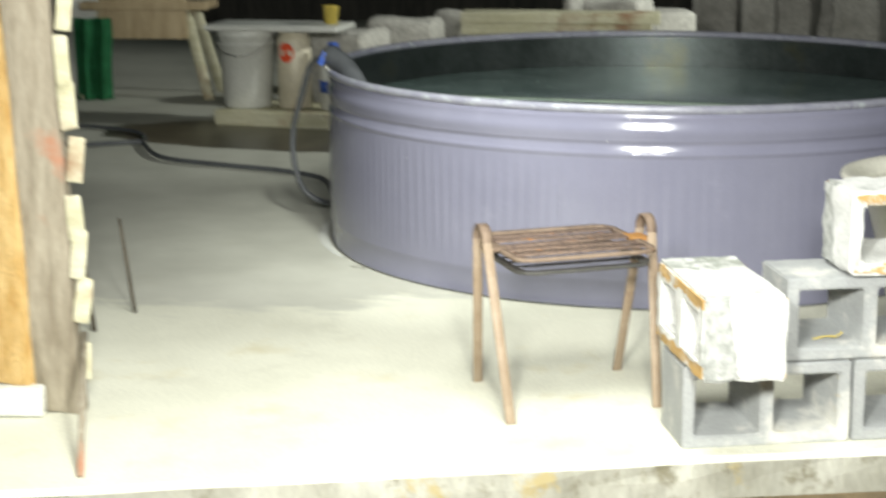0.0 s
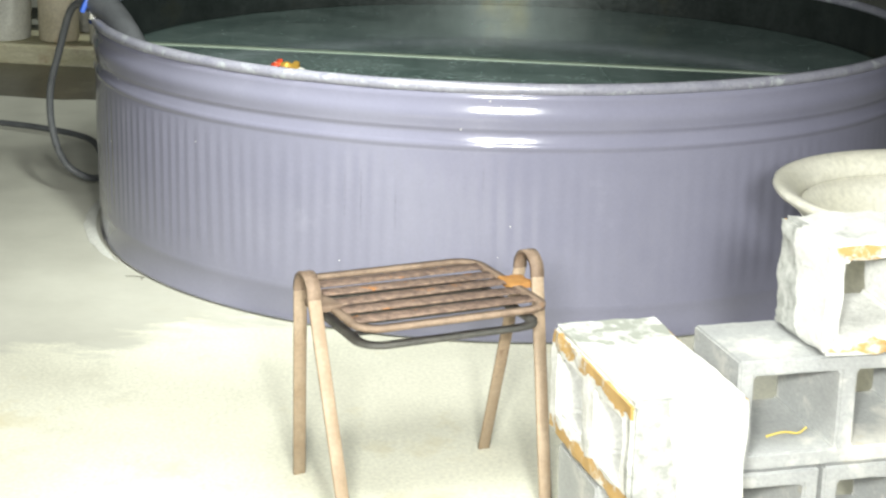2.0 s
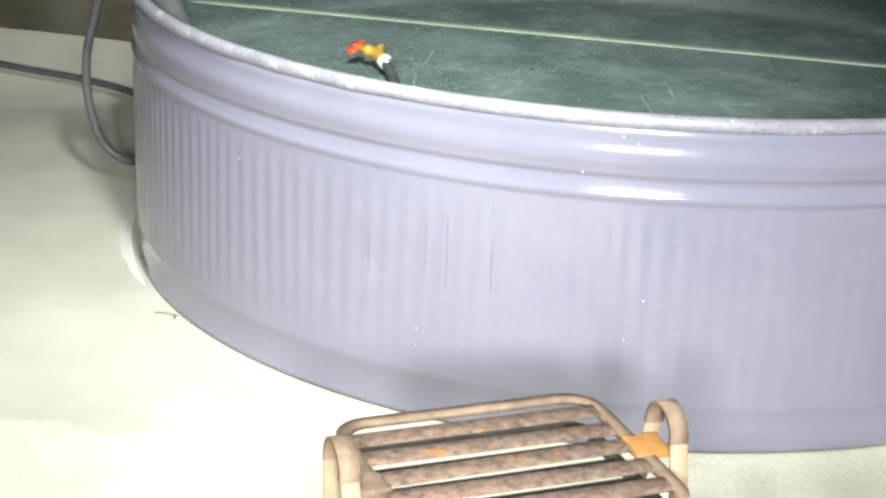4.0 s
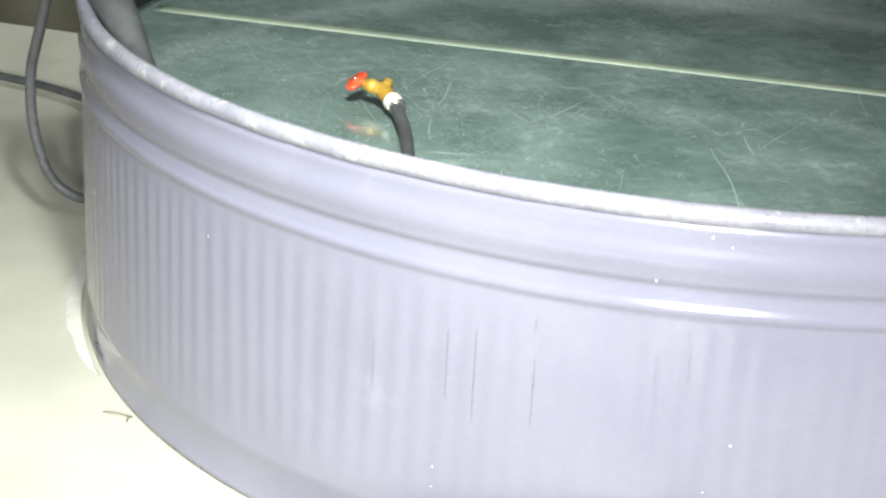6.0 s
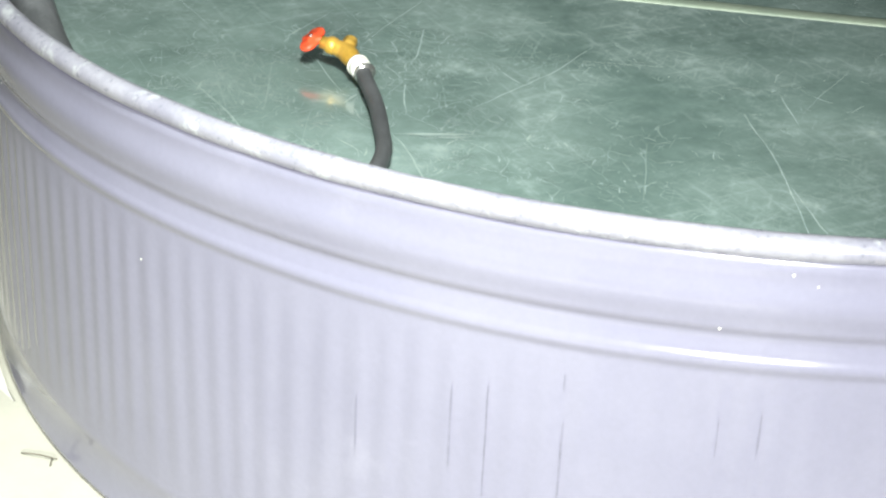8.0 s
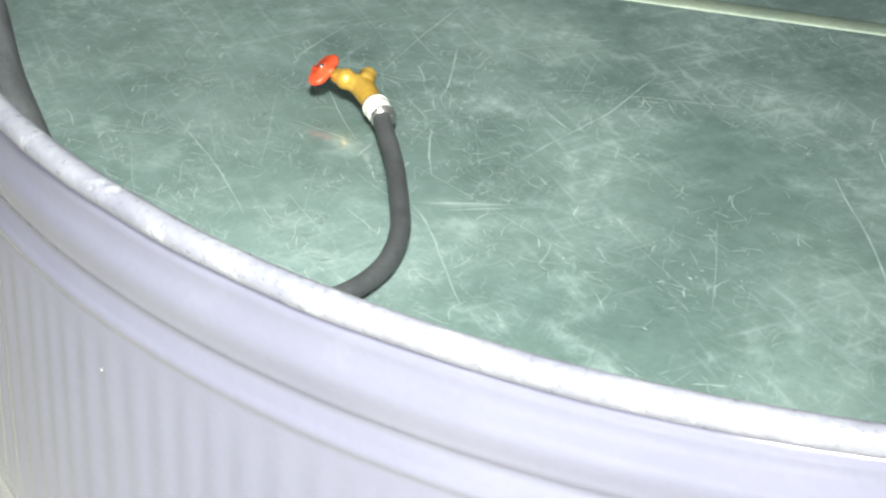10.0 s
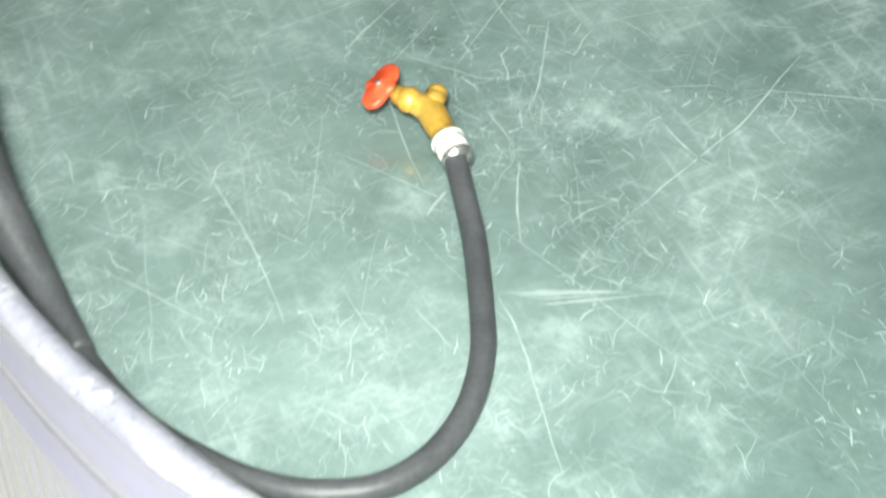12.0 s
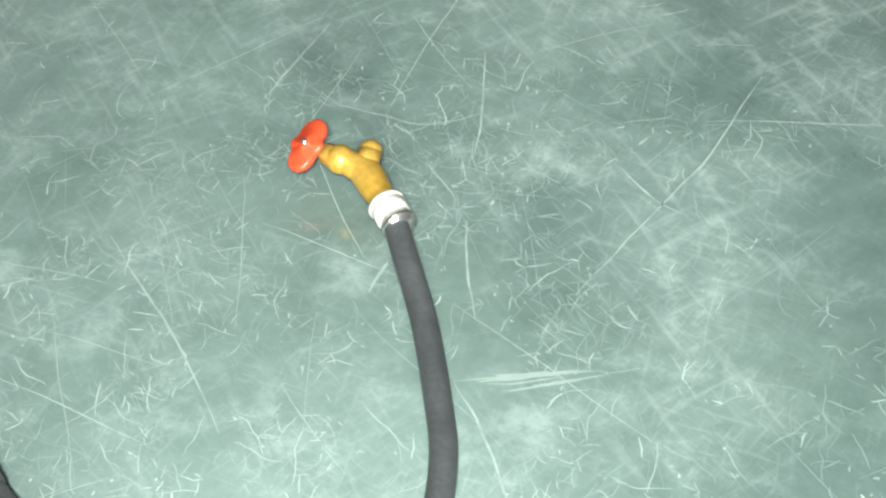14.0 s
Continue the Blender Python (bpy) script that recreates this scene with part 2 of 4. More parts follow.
def ice_material():
    m, nt, b = nodes_of("grey_green_ice")
    n1 = tex(nt, 2.4, 6)
    c = ramp(nt, n1.outputs[0], [(0.3, (0.115, 0.172, 0.158)), (0.7, (0.235, 0.322, 0.300))]).outputs[0]
    n2 = tex(nt, 26, 8, 0.7)
    c = mixed(nt, 0.8, c, ramp(nt, n2.outputs[0], [(0.3, (0.70, 0.73, 0.72)), (0.72, (1.18, 1.18, 1.17))]).outputs[0], "MULTIPLY")
    patches = tex(nt, 4.5, 7, 0.7)
    fp = ramp(nt, patches.outputs[0], [(0.38, (0, 0, 0)), (0.62, (1, 1, 1))]).outputs[0]
    pale = (0.42, 0.52, 0.50)
    c = mixed(nt, ramp(nt, patches.outputs[0], [(0.46, (0, 0, 0)), (0.72, (0.30, 0.30, 0.30))]).outputs[0], c, pale)
    clouds = tex(nt, 13, 10, 0.75)
    fc = ramp(nt, clouds.outputs[0], [(0.53, (0, 0, 0)), (0.66, (0.5, 0.5, 0.5))]).outputs[0]
    c = mixed(nt, mixed(nt, 1.0, fc, fp, "MULTIPLY"), c, (0.50, 0.60, 0.58))
    for ang, sc, lo, hi in ((35, 7.0, 0.57, 0.68), (118, 8.5, 0.57, 0.67), (78, 13.0, 0.58, 0.70), (160, 15.0, 0.58, 0.70), (55, 26.0, 0.58, 0.70), (135, 30.0, 0.58, 0.70)):
        co = nt.nodes.new("ShaderNodeTexCoord")
        mp = nt.nodes.new("ShaderNodeMapping")
        mp.vector_type = "TEXTURE"
        mp.inputs["Rotation"].default_value = (0, 0, radians(ang))
        mp.inputs["Scale"].default_value = (1, 0.085, 1)
        nt.links.new(co.outputs["Object"], mp.inputs["Vector"])
        n = nt.nodes.new("ShaderNodeTexNoise")
        n.inputs["Scale"].default_value = sc
        n.inputs["Detail"].default_value = 3
        n.inputs["Roughness"].default_value = 0.55
        n.inputs["Distortion"].default_value = 0.35
        nt.links.new(mp.outputs[0], n.inputs["Vector"])
        f = ramp(nt, n.outputs[0], [(lo, (0, 0, 0)), (hi + 0.02, (0.36, 0.36, 0.36))]).outputs[0]
        c = mixed(nt, mixed(nt, 1.0, f, fp, "MULTIPLY"), c, pale)
    nt.links.new(c, b.inputs["Base Color"])
    r = ramp(nt, n2.outputs[0], [(0.3, (0.05, 0.05, 0.05)), (0.7, (0.12, 0.12, 0.12))]).outputs[0]
    nt.links.new(r, b.inputs["Roughness"])
    b.inputs["IOR"].default_value = 1.5
    b.inputs["Coat Weight"].default_value = 0.5
    b.inputs["Coat Roughness"].default_value = 0.16
    b.inputs["Coat IOR"].default_value = 1.5
    bp = nt.nodes.new("ShaderNodeBump")
    bp.inputs["Strength"].default_value = 0.04
    bp.inputs["Distance"].default_value = 0.002
    nt.links.new(n2.outputs[0], bp.inputs["Height"])
    nt.links.new(bp.outputs[0], b.inputs["Normal"])
    return m


M_ICE = ice_material()


def scratch_material():
    """Frosted marks, each one paler or fainter than the next."""
    m, nt, b = nodes_of("frosted_scratch")
    geo = nt.nodes.new("ShaderNodeNewGeometry")
    c = ramp(nt, geo.outputs["Random Per Island"], [(0.0, (0.19, 0.262, 0.243)), (0.65, (0.26, 0.345, 0.325)), (0.9, (0.38, 0.47, 0.445)), (1.0, (0.54, 0.63, 0.605))]).outputs[0]
    n = tex(nt, 60, 4)
    c = mixed(nt, 0.6, c, ramp(nt, n.outputs[0], [(0.3, (0.7, 0.7, 0.7)), (0.7, (1.1, 1.1, 1.1))]).outputs[0], "MULTIPLY")
    nt.links.new(c, b.inputs["Base Color"])
    b.inputs["Roughness"].default_value = 0.6
    return m


M_SCRATCH = scratch_material()
M_CRACK = surface("white_scratch", (0.24, 0.325, 0.305), (0.43, 0.52, 0.50), 55, 0.6, bump=0.1)
M_RIDGE = surface("pale_green_ridge", (0.246, 0.310, 0.246), (0.323, 0.383, 0.297), 9, 0.5, bump=0.2, fine=120)


# ---- mesh helpers ----
def mesh_object(name, bm, material, smooth=True):
    bmesh.ops.recalc_face_normals(bm, faces=bm.faces)
    me = bpy.data.meshes.new(name)
    bm.to_mesh(me)
    bm.free()
    me.materials.append(material)
    if smooth:
        me.polygons.foreach_set("use_smooth", [True] * len(me.polygons))
    return new(name, me)


def part(name, bm, material, parent, label="", smooth=True):
    ob = mesh_object(name, bm, material, smooth)
    ob.parent = parent
    if label:
        tagged(ob, label)
    return ob


def thing(name, label, category, group="", kind="", at=(0, 0, 0)):
    ob = new(name)
    ob.location = at
    return tagged(ob, label, category, group, kind)


def box(sx, sy, sz, m=None, bevel=0.0, seg=2):
    """A box with its base at the origin's height, bevelled."""
    bm = bmesh.new()
    bmesh.ops.create_cube(bm, size=1)
    bmesh.ops.transform(bm, matrix=Matrix.Translation((0, 0, sz / 2)) @ Matrix.Diagonal((sx, sy, sz, 1)), verts=bm.verts)
    if bevel:
        bmesh.ops.bevel(bm, geom=bm.edges[:], offset=bevel, segments=seg, affect="EDGES", profile=0.6)
    if m is not None:
        bmesh.ops.transform(bm, matrix=m, verts=bm.verts)
    return bm


def roughen(bm, amount, scale, cuts=0):
    if cuts:
        bmesh.ops.subdivide_edges(bm, edges=bm.edges[:], cuts=cuts, use_grid_fill=True)
    bm.normal_update()
    for v in bm.verts:
        v.co += v.normal * amount * noise.noise(v.co * scale)
    return bm


def lathe(profile, seg, centre=(0, 0, 0), closed=False, radius_fn=None, start=0.0):
    bm = bmesh.new()
    rings = []
    for r, z in profile:
        ring = []
        for i in range(seg):
            a = start + 2 * math.pi * i / seg
            rr = r + (radius_fn(a, r, z) if radius_fn else 0)
            ring.append(bm.verts.new((centre[0] + rr * math.cos(a), centre[1] + rr * math.sin(a), centre[2] + z)))
        rings.append(ring)
    pairs = list(zip(rings, rings[1:])) + ([(rings[-1], rings[0])] if closed else [])
    for lo, hi in pairs:
        for i in range(seg):
            j = (i + 1) % seg
            bm.faces.new((lo[i], lo[j], hi[j], hi[i]))
    return bm


def spline(points, n=12):
    """Catmull-Rom through the points."""
    pts = [Vector(p) for p in points]
    pts = [2 * pts[0] - pts[1]] + pts + [2 * pts[-1] - pts[-2]]
    out = []
    for i in range(1, len(pts) - 2):
        p0, p1, p2, p3 = pts[i - 1:i + 3]
        for k in range(n):
            t = k / n
            out.append(0.5 * (2 * p1 + (p2 - p0) * t + (2 * p0 - 5 * p1 + 4 * p2 - p3) * t * t + (3 * p1 - p0 - 3 * p2 + p3) * t ** 3))
    return out + [pts[-2]]


def sweep(path, section, bm=None, closed=False):
    """A closed section (list of (side, up)) carried along a path, ends capped."""
    bm = bm or bmesh.new()
    rings = []
    n = len(path)
    for i, p in enumerate(path):
        if closed:
            t = (path[(i + 1) % n] - path[i - 1]).normalized()
        else:
            t = (path[min(i + 1, n - 1)] - path[max(i - 1, 0)]).normalized()
        up = Vector((0, 0, 1)) if abs(t.z) < 0.95 else Vector((0, 1, 0))
        side = t.cross(up).normalized()
        up = side.cross(t)
        rings.append([bm.verts.new(p + side * a + up * b) for a, b in section])
    k = len(section)
    for lo, hi in list(zip(rings, rings[1:])) + ([(rings[-1], rings[0])] if closed else []):
        for i in range(k):
            j = (i + 1) % k
            bm.faces.new((lo[i], lo[j], hi[j], hi[i]))
    if not closed:
        bm.faces.new(rings[0][::-1])
        bm.faces.new(rings[-1])
    return bm


def tube(path, radii, k=16):
    """A round tube whose radius changes along the path."""
    bm = bmesh.new()
    rings, n = [], len(path)
    for i, p in enumerate(path):
        t = (path[min(i + 1, n - 1)] - path[max(i - 1, 0)]).normalized()
        side = t.cross(Vector((0, 0, 1))).normalized()
        up = side.cross(t)
        r = radii[0] + (radii[1] - radii[0]) * i / (n - 1)
        rings.append([bm.verts.new(p + side * r * math.cos(2 * math.pi * q / k) + up * r * math.sin(2 * math.pi * q / k)) for q in range(k)])
    for lo, hi in zip(rings, rings[1:]):
        for q in range(k):
            bm.faces.new((lo[q], lo[(q + 1) % k], hi[(q + 1) % k], hi[q]))
    bm.faces.new(rings[0][::-1])
    bm.faces.new(rings[-1])
    return bm


def circle(r, k=12):
    return [(r * math.cos(2 * math.pi * i / k), r * math.sin(2 * math.pi * i / k)) for i in range(k)]


def rod(a, b, r, k=12, r2=None):
    a, b = Vector(a), Vector(b)
    bm = bmesh.new()
    d = b - a
    bmesh.ops.create_cone(bm, cap_ends=True, segments=k, radius1=r, radius2=r if r2 is None else r2, depth=d.length)
    bmesh.ops.transform(bm, matrix=Matrix.Translation((a + b) / 2) @ d.to_track_quat("Z", "Y").to_matrix().to_4x4(), verts=bm.verts)
    return bm


def join(*bms):
    out = bmesh.new()
    for b in bms:
        me = bpy.data.meshes.new("tmp")
        b.to_mesh(me)
        b.free()
        out.from_mesh(me)
        bpy.data.meshes.remove(me)
    return out


# ---- ground and slab ----
TANK_R, TANK_H, ICE_Z = 1.1545, 0.61, 0.462
EDGE = Vector((0.16, -2.40, 0))          # a point of the slab's front edge
ALONG = Vector((0.958, 0.287, 0))        # the way the edge and the row of blocks run
OUT = Vector((0.287, -0.958, 0))         # out over the edge


def ground():
    bm = bmesh.new()
    xs = [-400, -60, -12] + [-6 + 0.4 * i for i in range(31)] + [12, 60, 400]
    ys = [-400, -60, -14] + [-7 + 0.4 * i for i in range(31)] + [12, 60, 400]
    grid = [[bm.verts.new((x, y, -0.095 + 0.012 * noise.noise((x * 2, y * 2, 0)))) for x in xs] for y in ys]
    for r0, r1 in zip(grid, grid[1:]):
        for i in range(len(xs) - 1):
            bm.faces.new((r0[i], r0[i + 1], r1[i + 1], r1[i]))
    tagged(mesh_object("ground", bm, M_EARTH), "brown bare earth with bits of straw", "ground", kind="structure")


def slab():
    bm = bmesh.new()
    n = 60
    front, back = [], []
    for i in range(n + 1):
        s = -5.5 + 11 * i / n
        w = 0.012 * noise.noise((s * 3.1, 0, 4)) + 0.006 * noise.noise((s * 11, 2, 4))
        front.append(EDGE + ALONG * s + OUT * (0.035 + w))
        back.append(EDGE + ALONG * s - OUT * 11)
    rows = []
    for dz, push in ((-0.11, 0.012), (-0.05, 0.006), (-0.012, 0.002), (0, -0.012)):
        rows.append([bm.verts.new(p + OUT * (push + 0.006 * noise.noise(p * 9 + Vector((0, 0, dz * 30)))) + Vector((0, 0, dz))) for p in front])
    rows.append([bm.verts.new(p) for p in back])
    rows.append([bm.verts.new(p + Vector((0, 0, -0.11))) for p in back])
    for lo, hi in zip(rows, rows[1:]):
        for i in range(n):
            bm.faces.new((lo[i], lo[i + 1], hi[i + 1], hi[i]))
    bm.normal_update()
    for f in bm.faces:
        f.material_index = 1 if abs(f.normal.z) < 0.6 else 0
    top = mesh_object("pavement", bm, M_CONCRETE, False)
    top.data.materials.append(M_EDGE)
    tagged(top, "pale concrete slab with a chipped, dirty front edge", "concrete slab", kind="structure")


ground()
slab()


# ---- the round tank ----
def rib(a, r, z):
    if r < TANK_R - 0.02 or z < 0.10 or z > 0.445:
        return 0.0
    fade = min(1, (z - 0.10) / 0.05, (0.445 - z) / 0.03)
    amp = 0.00020 + 0.0009 * max(0.0, 0.5 + noise.noise((math.cos(a) * 2.5, math.sin(a) * 2.5, 3)))
    return fade * amp * math.sin(a * 190 + 5 * noise.noise((math.cos(a) * 7, math.sin(a) * 7, z * 0.6)))


def bead(z0, half, h, n=11):
    return [(W0 + h * 0.5 * (1 + math.cos(math.pi * (2 * k / (n - 1) - 1))), z0 - half + 2 * half * k / (n - 1)) for k in range(n)]


W0 = TANK_R - 0.006
tank = thing("stock_tank", "round lavender-grey painted steel stock tank standing on concrete", "water tank")
outside = [(TANK_R - 0.05, 0.004), (W0 - 0.001, 0.004), (W0 + 0.0008, 0.008), (W0 - 0.0005, 0.014), (W0 - 0.003, 0.024), (W0 - 0.003, 0.05), (W0 - 0.002, 0.078), (W0 + 0.0012, 0.086), (W0, 0.096)]
outside += [(W0, 0.10 + 0.345 * k / 12) for k in range(13)]
outside += [(W0, 0.449)] + bead(0.466, 0.014, 0.0038) + [(W0 - 0.003, 0.489), (W0 - 0.003, 0.499)] + bead(0.533, 0.031, 0.0050) + [(W0, 0.57), (W0 + 0.001, 0.583), (W0 - 0.002, 0.586)]
inside = [(W0 - 0.012, 0.585), (W0 - 0.012, 0.30), (W0 - 0.012, 0.02), (W0 - 0.06, 0.012), (0.3, 0.012)]
part("wall", lathe(outside, 1260, radius_fn=rib), M_LAVENDER, tank, "lavender-grey ribbed outer wall with two beads")
part("lining", lathe(inside, 180), M_GALV, tank, "dull dark galvanised inside of the tank")


def rim_wave(a, r, z):
    return 0.0012 * noise.noise((math.cos(a) * 14, math.sin(a) * 14, z * 20))


roll = [(TANK_R - 0.013 + 0.0135 * math.cos(2 * math.pi * k / 16), TANK_H - 0.0135 + 0.0135 * math.sin(2 * math.pi * k / 16)) for k in range(16)]
part("rim", lathe(roll, 420, closed=True, radius_fn=rim_wave), M_RIM, tank, "rolled rim, lavender paint worn through to bright metal")


RUNS = [(-107.7, 0.384, 0.102, 0.001), (-105.7, 0.397, 0.143, 0.001), (-101.7, 0.424, 0.018, 0.001), (-101.6, 0.367, 0.096, 0.0011), (-91.6, 0.408, 0.051, 0.0008), (-113.3, 0.337, 0.071, 0.0008), (-93.7, 0.401, 0.047, 0.0006)]


def paint_run(a, z1, ln, w):
    """A thin dried run of darker paint down the wall."""
    bm = bmesh.new()
    prev = None
    for i in range(6):
        z = z1 - ln * i / 5
        aa = a + 0.0006 * noise.noise((a * 50, z * 30, 0))
        r = W0 + rib(aa, W0, z) + 0.0009
        da = w * (0.4 + 0.6 * math.sin(math.pi * (i + 0.5) / 6)) / r
        cur = [bm.verts.new((r * math.cos(aa + q), r * math.sin(aa + q), z)) for q in (-da, da)]
        if prev:
            bm.faces.new((prev[0], prev[1], cur[1], cur[0]))
        prev = cur
    part("paint_run", bm, M_RUN, tank, "thin run of darker paint")


for run in RUNS:
    paint_run(radians(run[0]), *run[1:])


def paint_speck(a, z, r0):
    bm = bmesh.new()
    bmesh.ops.create_icosphere(bm, subdivisions=1, radius=r0)
    r = W0 + rib(a, W0, z)
    bmesh.ops.transform(bm, matrix=pose(r * math.cos(a), r * math.sin(a), z, 0, 0, math.degrees(a)) @ Matrix.Diagonal((0.4, 1, 1.2, 1)), verts=bm.verts)
    part("paint_speck", bm, M_WHITE, tank, "tiny white paint speck")


specks = random.Random(3)
for k in range(22):
    paint_speck(radians(specks.uniform(-158, -84)), specks.choice((specks.uniform(0.12, 0.44), specks.uniform(0.49, 0.575))), specks.uniform(0.0009, 0.0019))

# ---- the ice in it ----
def ice_sheet():
    bm = bmesh.new()
    rings, seg = [], 160
    rs = [0.02 + (TANK_R - 0.03) * k / 40 for k in range(41)]
    for r in rs:
        rings.append([bm.verts.new((r * math.cos(2 * math.pi * i / seg), r * math.sin(2 * math.pi * i / seg), ICE_Z + 0.0002 * noise.noise((r * 3 * math.cos(2 * math.pi * i / seg), r * 3 * math.sin(2 * math.pi * i / seg), 0)))) for i in range(seg)])
    for lo, hi in zip(rings, rings[1:]):
        for i in range(seg):
            bm.faces.new((lo[i], lo[(i + 1) % seg], hi[(i + 1) % seg], hi[i]))
    bm.faces.new(rings[0])
    low = [bm.verts.new((v.co.x, v.co.y, ICE_Z - 0.1)) for v in rings[-1]]
    for i in range(seg):
        bm.faces.new((rings[-1][i], rings[-1][(i + 1) % seg], low[(i + 1) % seg], low[i]))
    bm.faces.new(low)
    return bm


ice = tagged(mesh_object("ice_sheet", ice_sheet(), M_ICE), "scratched grey-green ice sheet frozen inside the tank", "ice")
SEAM_A = -0.117
seam_dir, seam_at = Vector((math.cos(SEAM_A), math.sin(SEAM_A), 0)), Vector((-0.0018, 0.002, ICE_Z + 0.002))


def ribbon(bm, path, width):
    """A thin flat strip along a path, tapered at both ends."""
    n = len(path)
    prev = None
    for i, p in enumerate(path):
        t = (path[min(i + 1, n - 1)] - path[max(i - 1, 0)])
        s = Vector((-t.y, t.x, 0)).normalized() * width * (0.25 + 0.75 * math.sin(math.pi * (i + 0.35) / (n - 0.3))) * 0.5
        cur = (bm.verts.new(p + s), bm.verts.new(p - s))
        if prev:
            bm.faces.new((prev[0], prev[1], cur[1], cur[0]))
        prev = cur


def crack():
    bm = bmesh.new()
    path = []
    for k in range(81):
        s = -1.1 + 2.2 * k / 80
        path.append(seam_at + seam_dir * s + Vector((0, 0.004 * noise.noise((s * 3, 0, 8)), 0)))
    return sweep(path, [(-0.022, -0.003), (0.022, -0.003), (0.014, 0.0006), (-0.014, 0.0006)], bm)


tagged(mesh_object("ice_ridge", crack(), M_RIDGE), "pale straight frozen ridge across the ice", "ice ridge")


LONG_SCRATCHES = [
    [(-0.457, -0.204), (-0.456, -0.281), (-0.46, -0.351)],
    [(-0.587, -0.285), (-0.544, -0.299), (-0.502, -0.311), (-0.457, -0.293)],
    [(-0.203, -0.232), (-0.254, -0.34), (-0.303, -0.414), (-0.372, -0.517)],
    [(-0.759, -0.464), (-0.714, -0.533), (-0.682, -0.582), (-0.635, -0.673)],
    [(-0.437, -0.614), (-0.411, -0.613), (-0.372, -0.601)],
    [(-0.463, -0.616), (-0.439, -0.666), (-0.392, -0.806)],
    [(-0.464, -0.435), (-0.459, -0.496), (-0.449, -0.548)],
    [(-0.656, -0.281), (-0.636, -0.233), (-0.606, -0.163)],
    [(-0.334, -0.36), (-0.31, -0.396), (-0.282, -0.419)],
    [(0.001, -0.461), (0.03, -0.631), (0.048, -0.857)],
    [(0.04, -0.697), (0.055, -0.771), (0.074, -0.85)],
    [(0.058, -0.381), (0.064, -0.43), (0.072, -0.487)],
]


for line in LONG_SCRATCHES:
    strip = bmesh.new()
    ribbon(strip, [p + Vector((0.002 * noise.noise(p * 40), 0.002 * noise.noise(p * 43), 0)) for p in spline([(x, y, ICE_Z + 0.0009) for x, y in line], 5)], 0.0020)
    part("crack", strip, M_CRACK, ice, "long white scratch")


SMUDGES = [(-0.405, -0.605, 0.12, 8, 0.008), (-0.385, -0.612, 0.08, 14, 0.005), (-0.53, -0.50, 0.05, 70, 0.004)]


def smudge(x, y, ln, deg, w):
    """A frosted patch with a ragged outline, scraped one way."""
    bm = bmesh.new()
    c = bm.verts.new((x, y, ICE_Z + 0.0011))
    d = Vector((math.cos(radians(deg)), math.sin(radians(deg)), 0))
    n = Vector((-d.y, d.x, 0))
    ring = []
    for k in range(30):
        an = 2 * math.pi * k / 30
        q = 0.45 + 1.1 * abs(noise.noise((x * 90 + 2.1 * math.cos(an), y * 90 + 2.1 * math.sin(an), k * 0.35)))
        ring.append(bm.verts.new(Vector((x, y, ICE_Z + 0.0009)) + d * ln * 0.5 * q * math.cos(an) + n * w * 0.5 * q * math.sin(an)))
    for k in range(30):
        bm.faces.new((c, ring[k], ring[(k + 1) % 30]))
    part("frost_patch", bm, M_SCRATCH, ice, "frosted scrape mark")


for mark in SMUDGES:
    smudge(*mark)


def scratches():
    """Kinked hair-fine marks, stars of short rays, flecks, and a few long straight lines."""
    rnd = random.Random(5)
    bm = bmesh.new()

    def mark(x, y, a, length, width, kink, n):
        p = Vector((x, y, ICE_Z + 0.0004 + 0.0003 * rnd.random()))
        path = [p.copy()]
        for i in range(n):
            a += rnd.gauss(0, kink)
            p = p + Vector((math.cos(a), math.sin(a), 0)) * length / n * rnd.uniform(0.6, 1.4)
            path.append(p.copy())
        if math.hypot(p.x, p.y) < TANK_R - 0.03:
            ribbon(bm, path, width)

    made = 0
    while made < 3000:
        x, y = (rnd.gauss(-0.58, 0.24), rnd.gauss(-0.56, 0.20)) if rnd.random() < 0.80 else (rnd.uniform(-1.1, 1.1), rnd.uniform(-1.1, 1.1))
        if math.hypot(x, y) > TANK_R - 0.06 or noise.noise((x * 5, y * 5, 2)) + 0.6 * noise.noise((x * 15, y * 15, 5)) < rnd.uniform(-0.30, 0.50):
            continue
        made += 1
        kind = rnd.random()
        a = rnd.uniform(0, math.pi) if rnd.random() < 0.6 else rnd.gauss(1.9, 0.35)
        if kind < 0.025:
            mark(x, y, a, rnd.uniform(0.08, 0.22), rnd.uniform(0.0005, 0.0009), 0.04, 8)
        elif kind < 0.30:
            mark(x, y, a, rnd.uniform(0.018, 0.055), rnd.uniform(0.0004, 0.0011), 0.26, rnd.randint(5, 8))
        elif kind < 0.46:
            for ray in range(rnd.randint(3, 6)):
                mark(x, y, rnd.uniform(0, 2 * math.pi), rnd.uniform(0.005, 0.022), rnd.uniform(0.0006, 0.0014), 0.22, 4)
        elif kind < 0.66:
            mark(x, y, a, rnd.uniform(0.002, 0.006), rnd.uniform(0.0010, 0.0022), 0.6, 2)
        else:
            mark(x, y, a, rnd.uniform(0.006, 0.022), rnd.uniform(0.0005, 0.0012), 0.22, 4)
    return bm


tagged(mesh_object("ice_scratches", scratches(), M_SCRATCH), "white scratches and frost marks on the ice", "scratches", kind="stuff")


